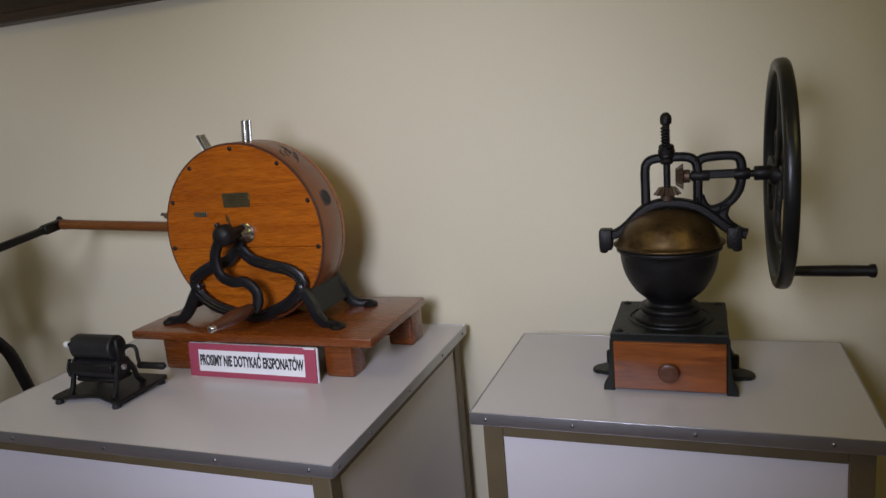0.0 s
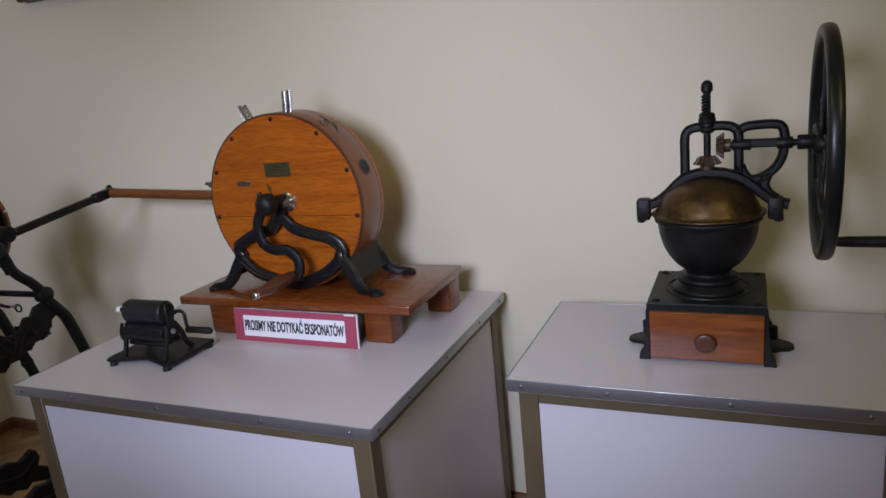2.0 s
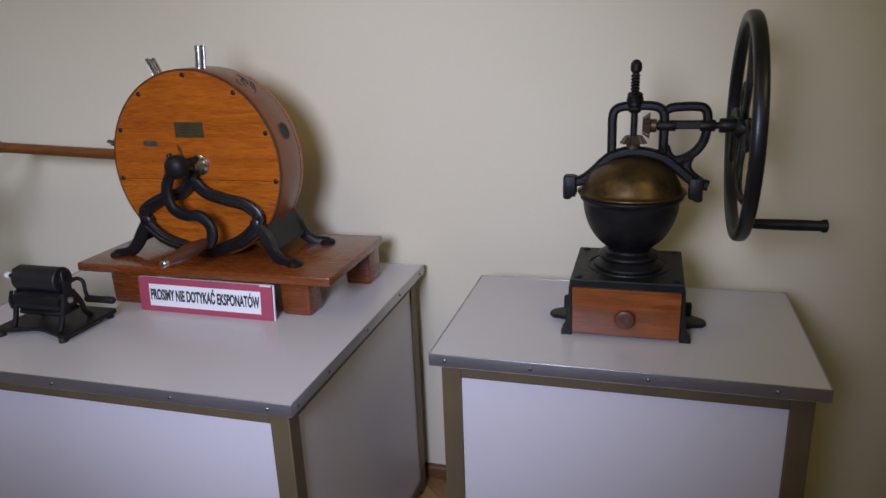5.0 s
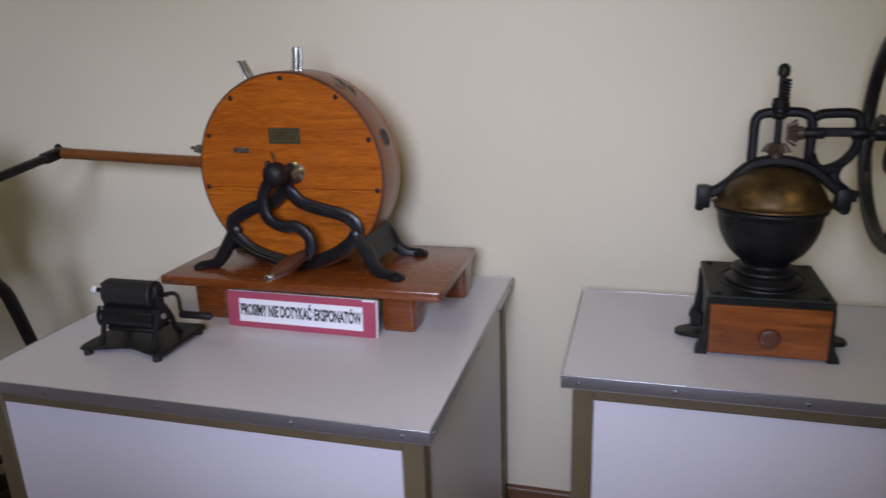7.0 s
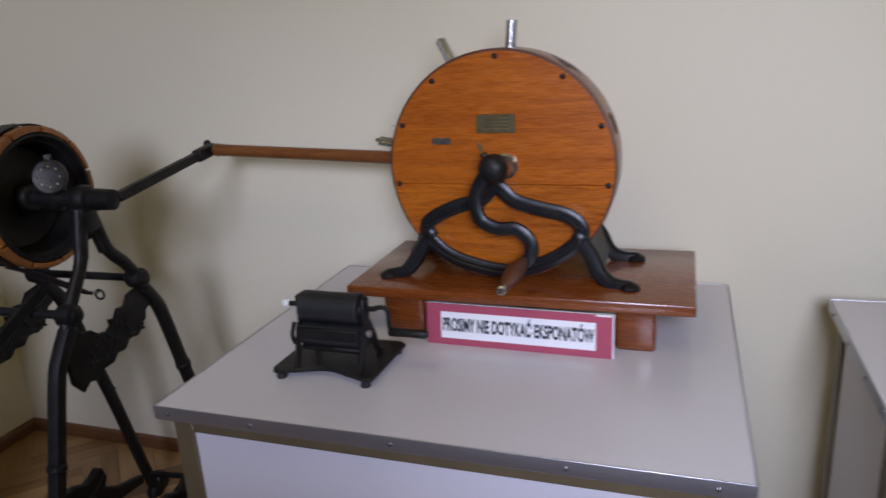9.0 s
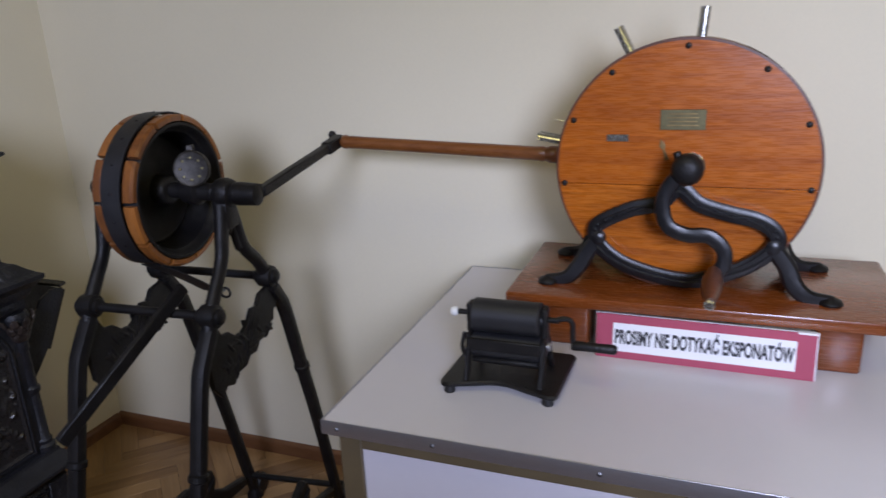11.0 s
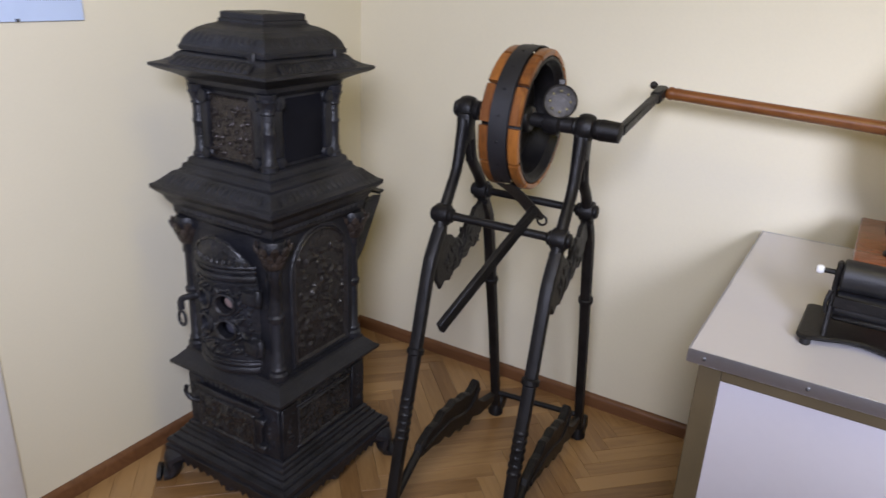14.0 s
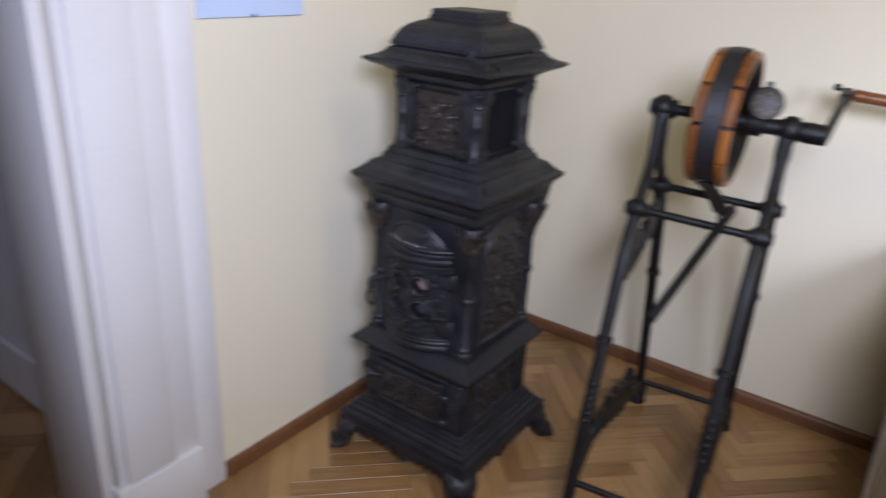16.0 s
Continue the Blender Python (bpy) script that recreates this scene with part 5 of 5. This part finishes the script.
    p = part("scroll_plate", plate([(v, z) for v, z in o], 0.012, pose(u - 0.006, 0, 0, 0, 0, 90) @ UPRIGHT, 0.003), M_IRON, f, "ornamental pierced-look plate", False)
    bm = bmesh.new()
    rng = random.Random(9)
    for _ in range(26):
        v = rng.uniform(-0.11, 0.12)
        z = rng.uniform(0.745, 0.815) + 0.15 * v
        for s in (-1, 1):
            add_lathe(bm, [(0.011, -0.003), (0.010, 0.001), (0.004, 0.003)], pose(u + s * 0.006, v, min(z, 0.835), 0, 90 * s, 0) @ pose(0, 0, 0, 0, 0, 37 * _) @ Matrix.Diagonal((2.1, 0.55, 1, 1)), 8)
    part("plate_leaves", bm, M_IRON, p, smooth=False)
    # foot beam between the feet, thickest in its middle
    o = [(-0.235, 0.25), (-0.22, 0.275), (-0.156, 0.292), (-0.12, 0.286), (-0.08, 0.30), (-0.04, 0.288), (0.0, 0.292), (0.04, 0.272), (0.08, 0.268), (0.12, 0.248), (0.15, 0.254), (0.175, 0.266), (0.195, 0.252), (0.205, 0.22), (0.19, 0.19), (0.25, 0.15), (0.36, 0.115), (0.36, 0.085), (0.22, 0.11), (0.15, 0.142), (0.12, 0.130), (0.08, 0.152), (0.05, 0.150), (0.02, 0.176), (-0.03, 0.178), (-0.06, 0.204), (-0.11, 0.206), (-0.15, 0.224), (-0.22, 0.235)]
    bmb = plate([(v, z) for v, z in o], 0.024, pose(u - 0.012, 0, 0, 0, 0, 90) @ UPRIGHT, 0.005)
    part("foot_beam", bmb, M_IRON, f, smooth=False)
    part("beam_rib", sweep(spline([(u + 0.012, -0.21, 0.256), (u + 0.012, -0.05, 0.244), (u + 0.012, 0.10, 0.198), (u + 0.012, 0.19, 0.23)], 5), 0.007, 0.006, (1, 0, 0), segs=8), M_IRON, f)
    part("beam_rod", rod((u, -0.366, 0.19), (u, -0.225, 0.252), 0.0115), M_IRON, f)
    return f


side_frame(-HU, 0.005)
side_frame(HU, -0.005)
for v, z, r, lift in ((-0.130, 0.897, 0.0105, 0.005), (0.130, 0.897, 0.0105, 0.005), (-0.366, 0.19, 0.0095, 0), (0.392, 0.10, 0.0095, 0)):
    part("tie_rod", rod((-HU, v, z + lift), (HU, v, z - lift), r), M_IRON, rack)
part("axle", lathe([(0.014, -0.17), (0.014, -0.07), (0.03, -0.064), (0.03, -0.04), (0.017, -0.032), (0.017, 0.05), (0.026, 0.054), (0.03, 0.075), (0.03, 0.09), (0.02, 0.096), (0.018, 0.185), (0.026, 0.19), (0.024, 0.236), (0.012, 0.24)], AXLE @ pose(0, 0, 0, 90, 0, 90), 24), M_IRON, rack, "stepped black axle")
WC = 0.0
drumw = part("brake_wheel", ring_tube([(0.136, -0.048), (0.151, -0.048), (0.154, -0.044), (0.154, 0.044), (0.151, 0.0485), (0.145, 0.0485), (0.141, 0.044), (0.139, 0.036), (0.132, 0.030), (0.130, 0.0), (0.124, -0.030), (0.130, -0.044)], 72, AXLE @ pose(WC, 0, 0, 90, 0, 90)), M_IRON, rack, "black dished iron wheel")
part("wheel_web", lathe([(0.134, -0.036), (0.134, -0.026), (0.118, -0.022), (0.112, -0.026), (0.07, -0.028), (0.048, -0.022), (0.036, -0.012), (0.034, 0.012), (0.030, 0.018), (0.024, 0.020)], AXLE @ pose(WC, 0, 0, 90, 0, 90), 56), M_IRON, drumw)
NS = 11
for side in (-0.0362, 0.0362):
    for i in range(NS):
        a0, a1 = 2 * math.pi * (i + 0.47) / NS, 2 * math.pi * (i + 1.375) / NS
        bm = bmesh.new()
        rows = []
        for q in range(9):
            t = a0 + (a1 - a0) * q / 8
            rows.append([bm.verts.new(AXLE @ Vector((WC + side + dx, r * math.cos(t), r * math.sin(t)))) for r, dx in ((0.1545, -0.0127), (0.165, -0.0127), (0.1685, -0.009), (0.1685, 0.008), (0.164, 0.0127), (0.1545, 0.0127))])
        for p, q in zip(rows, rows[1:]):
            for k in range(6):
                bm.faces.new((p[k], p[(k + 1) % 6], q[(k + 1) % 6], q[k]))
        bm.faces.new(list(reversed(rows[0])))
        bm.faces.new(rows[-1])
        part("wood_shoe", bm, M_SHOE, drumw, "honey-coloured wooden shoe")
# leather-like steel belt round the wheel, with rivets, and its loose end
R = 0.1715
pts = [AXLE @ Vector((WC, R * math.sin(radians(t)), -R * math.cos(radians(t)))) for t in range(-30, 326, 6)]
pts = [Vector(p) for p in spline([(0.033, 0.066, 0.874), (0.028, 0.03, 0.902), (0.017, -0.015, 0.938), (0.006, -0.055, 0.968)], 4)] + pts
bm = bmesh.new()
prev = None
for i, q in enumerate(pts):
    d = Vector(pts[min(i + 1, len(pts) - 1)]) - Vector(pts[max(i - 1, 0)])
    nrm = Vector((0, -d.z, d.y)).normalized()
    ring = [bm.verts.new(Vector(q) + nrm * a + Vector((b, 0, 0))) for a, b in ((-0.0015, -0.022), (-0.0015, 0.022), (0.0015, 0.022), (0.0015, -0.022))]
    if prev:
        for k in range(4):
            bm.faces.new((prev[k], prev[(k + 1) % 4], ring[(k + 1) % 4], ring[k]))
    else:
        bm.faces.new(ring)
    prev = ring
bm.faces.new(list(reversed(prev)))
belt = part("belt", bm, M_ROLLER, rack, "riveted dark brake belt")
for i in range(0, 360, 20):
    if 326 <= i < 330:
        continue
    t = radians(i)
    screw(belt, AXLE @ Vector((WC, (R + 0.0012) * math.sin(t), -(R + 0.0012) * math.cos(t))), AXLE.to_3x3() @ Vector((0, math.sin(t), -math.cos(t))), 0.0032, M_IRON, "rivet")
part("belt_cleat", box(-0.012, 0.012, -0.004, 0.004, 0, 0.03, bevel=0.002, m=aim((0.033, 0.088, 0.862), (0.031, 0.062, 0.878))), M_IRON, rack)
part("eye_bolt", sweep([(0.032 + 0.013 * math.cos(2 * math.pi * i / 16), 0.125, 0.845 + 0.013 * math.sin(2 * math.pi * i / 16)) for i in range(16)], 0.0032, 0.0032, (0, 1, 0), True, 6), M_IRON, rack, "small iron eye")
part("eye_shank", rod((0.032, 0.122, 0.852), (0.033, 0.07, 0.872), 0.0035), M_STEEL, rack)
part("brake_lever", box(-0.007, 0.007, -0.014, 0.014, 0, 0.385, bevel=0.002, m=aim((0.075, -0.10, 0.945), (-0.02, -0.417, 0.743))), M_IRON, rack, "flat iron brake lever")
lev = aim((0.075, -0.10, 0.945), (-0.02, -0.417, 0.743))
for q in range(6):
    screw(rack, lev @ Vector((0, -0.0145, 0.08 + 0.05 * q)), lev.to_3x3() @ Vector((0, -1, 0)), 0.003, M_STEEL, "lever_rivet")
# round gauge above the axle
gauge = part("gauge", lathe([(0.038, -0.006), (0.040, -0.004), (0.040, 0.003), (0.037, 0.006), (0.034, 0.0045)], pose(0.09, -0.026, 1.192, 80, 0, 14), 32), M_GAUGE, rack, "round tarnished metal gauge")
part("gauge_clip", box(-0.008, 0.008, -0.004, 0.004, 0.038, 0.052, bevel=0.002, m=pose(0.09, -0.026, 1.192, -10, 0, 14)), M_GAUGE, gauge)
for k in range(8):
    t = 2 * math.pi * k / 8
    part("gauge_boss", lathe([(0.0035, 0.004), (0.003, 0.0068), (0.001, 0.0075)], pose(0.09, -0.026, 1.192, 80, 0, 14) @ pose(0.024 * math.cos(t), 0.024 * math.sin(t), 0), 8), M_PLATE, gauge)
# crank arm and long turned handle, given in room coordinates
turn_back = rack.matrix_world.inverted()
HB, HE = Vector((-2.022, 1.475, 1.135)), Vector((-2.045, 1.875, 1.182))
m = turn_back @ aim(HB, HE)
arm = part("crank_arm", box(-0.010, 0.010, -0.012, 0.012, 0.0, (HE - HB).length + 0.01, bevel=0.003, m=m), M_IRON, rack, "flat iron crank arm")
part("slide_clamp", box(-0.014, 0.014, -0.016, 0.016, (HE - HB).length - 0.075, (HE - HB).length + 0.012, bevel=0.004, m=m), M_IRON, arm)
for q in (0.03, 0.055):
    screw(arm, m @ Vector((0.014, 0.0, (HE - HB).length - q)), m.to_3x3() @ Vector((1, 0, 0)), 0.005, M_STEEL, "clamp_screw")
part("thumb_screw", lathe([(0.005, 0), (0.005, 0.02), (0.010, 0.024), (0.011, 0.032), (0.006, 0.038)], turn_back @ aim((-2.058, 1.885, 1.188), (-2.10, 1.93, 1.2)), 12), M_IRON, arm)
HL = aim((-2.03, 1.868, 1.182), (-1.443, 1.876, 1.155))
part("handle", lathe([(0.011, 0), (0.017, 0.006), (0.019, 0.014), (0.016, 0.022), (0.0175, 0.03), (0.0165, 0.04), (0.0165, 0.30), (0.0175, 0.535), (0.019, 0.545), (0.0165, 0.552), (0.021, 0.562), (0.021, 0.578), (0.015, 0.587)], turn_back @ HL, 24), M_ROD, rack, "long turned brown wooden handle")

# ---- parquet ----
BL, BW = 0.36, 0.06
blk = bmesh.new()
add_box(blk, -BL / 2 + 0.0004, BL / 2 - 0.0004, -BW / 2 + 0.0004, BW / 2 - 0.0004, -0.008, 0.0)
top = [f for f in blk.faces if f.normal.z > 0.5]
bmesh.ops.bevel(blk, geom=list({e for f in top for e in f.edges}), offset=0.0007, segments=1, affect="EDGES")
block_mesh = bpy.data.meshes.new("parquet_block")
blk.to_mesh(block_mesh)
block_mesh.materials.append(M_PARQUET)
rng = random.Random(12)
ROT = pose(0, 0, 0, 0, 0, 45)
near, far = [], []
for i in range(-90, 91):
    for k in range(-22, 23):
        # herringbone: each step shifts one width along both axes
        ox, oy = i * BW + k * BL, i * BW - k * BL
        for cx, cy, a in ((ox + BL / 2, oy + BW / 2, 0), (ox + BW / 2 + 0.0, oy + BW + BL / 2, 90)):
            p = ROT @ Vector((cx, cy, 0))
            if not (-6.2 < p.x < 2.7 and -4.0 < p.y < 2.25):
                continue
            (near if (-3.3 < p.x < -1.55 and -0.55 < p.y < 2.1) else far).append((p.x, p.y, 45 + a))
for x, y, a in near:
    o = new("parquet_block", block_mesh)
    o.parent = floor
    o.matrix_basis = pose(x, y, rng.uniform(-0.0004, 0.0002), 0, 0, a)
for ang in (45, 135):
    sel = [(x, y) for x, y, a in far if a == ang]
    vs, fs = [], []
    inv = pose(0, 0, 0, 0, 0, -ang)
    for x, y in sel:
        c = inv @ Vector((x, y, 0))
        b = len(vs)
        hx, hy, z = BL / 2 - 0.0006, BW / 2 - 0.0006, rng.uniform(-0.0004, 0.0001)
        vs += [(c.x - hx, c.y - hy, -0.006), (c.x + hx, c.y - hy, -0.006), (c.x + hx, c.y + hy, -0.006), (c.x - hx, c.y + hy, -0.006)]
        vs += [(c.x - hx, c.y - hy, z), (c.x + hx, c.y - hy, z), (c.x + hx, c.y + hy, z), (c.x - hx, c.y + hy, z)]
        fs += [(b + 4, b + 5, b + 6, b + 7), (b, b + 1, b + 5, b + 4), (b + 1, b + 2, b + 6, b + 5), (b + 2, b + 3, b + 7, b + 6), (b + 3, b, b + 4, b + 7)]
    me = bpy.data.meshes.new("parquet_rest")
    me.from_pydata(vs, [], fs)
    me.materials.append(M_PARQUET_FAR)
    o = new("parquet_rest", me)
    o.parent = floor
    o.matrix_basis = pose(0, 0, 0, 0, 0, ang)
    tagged(o, kind="stuff")
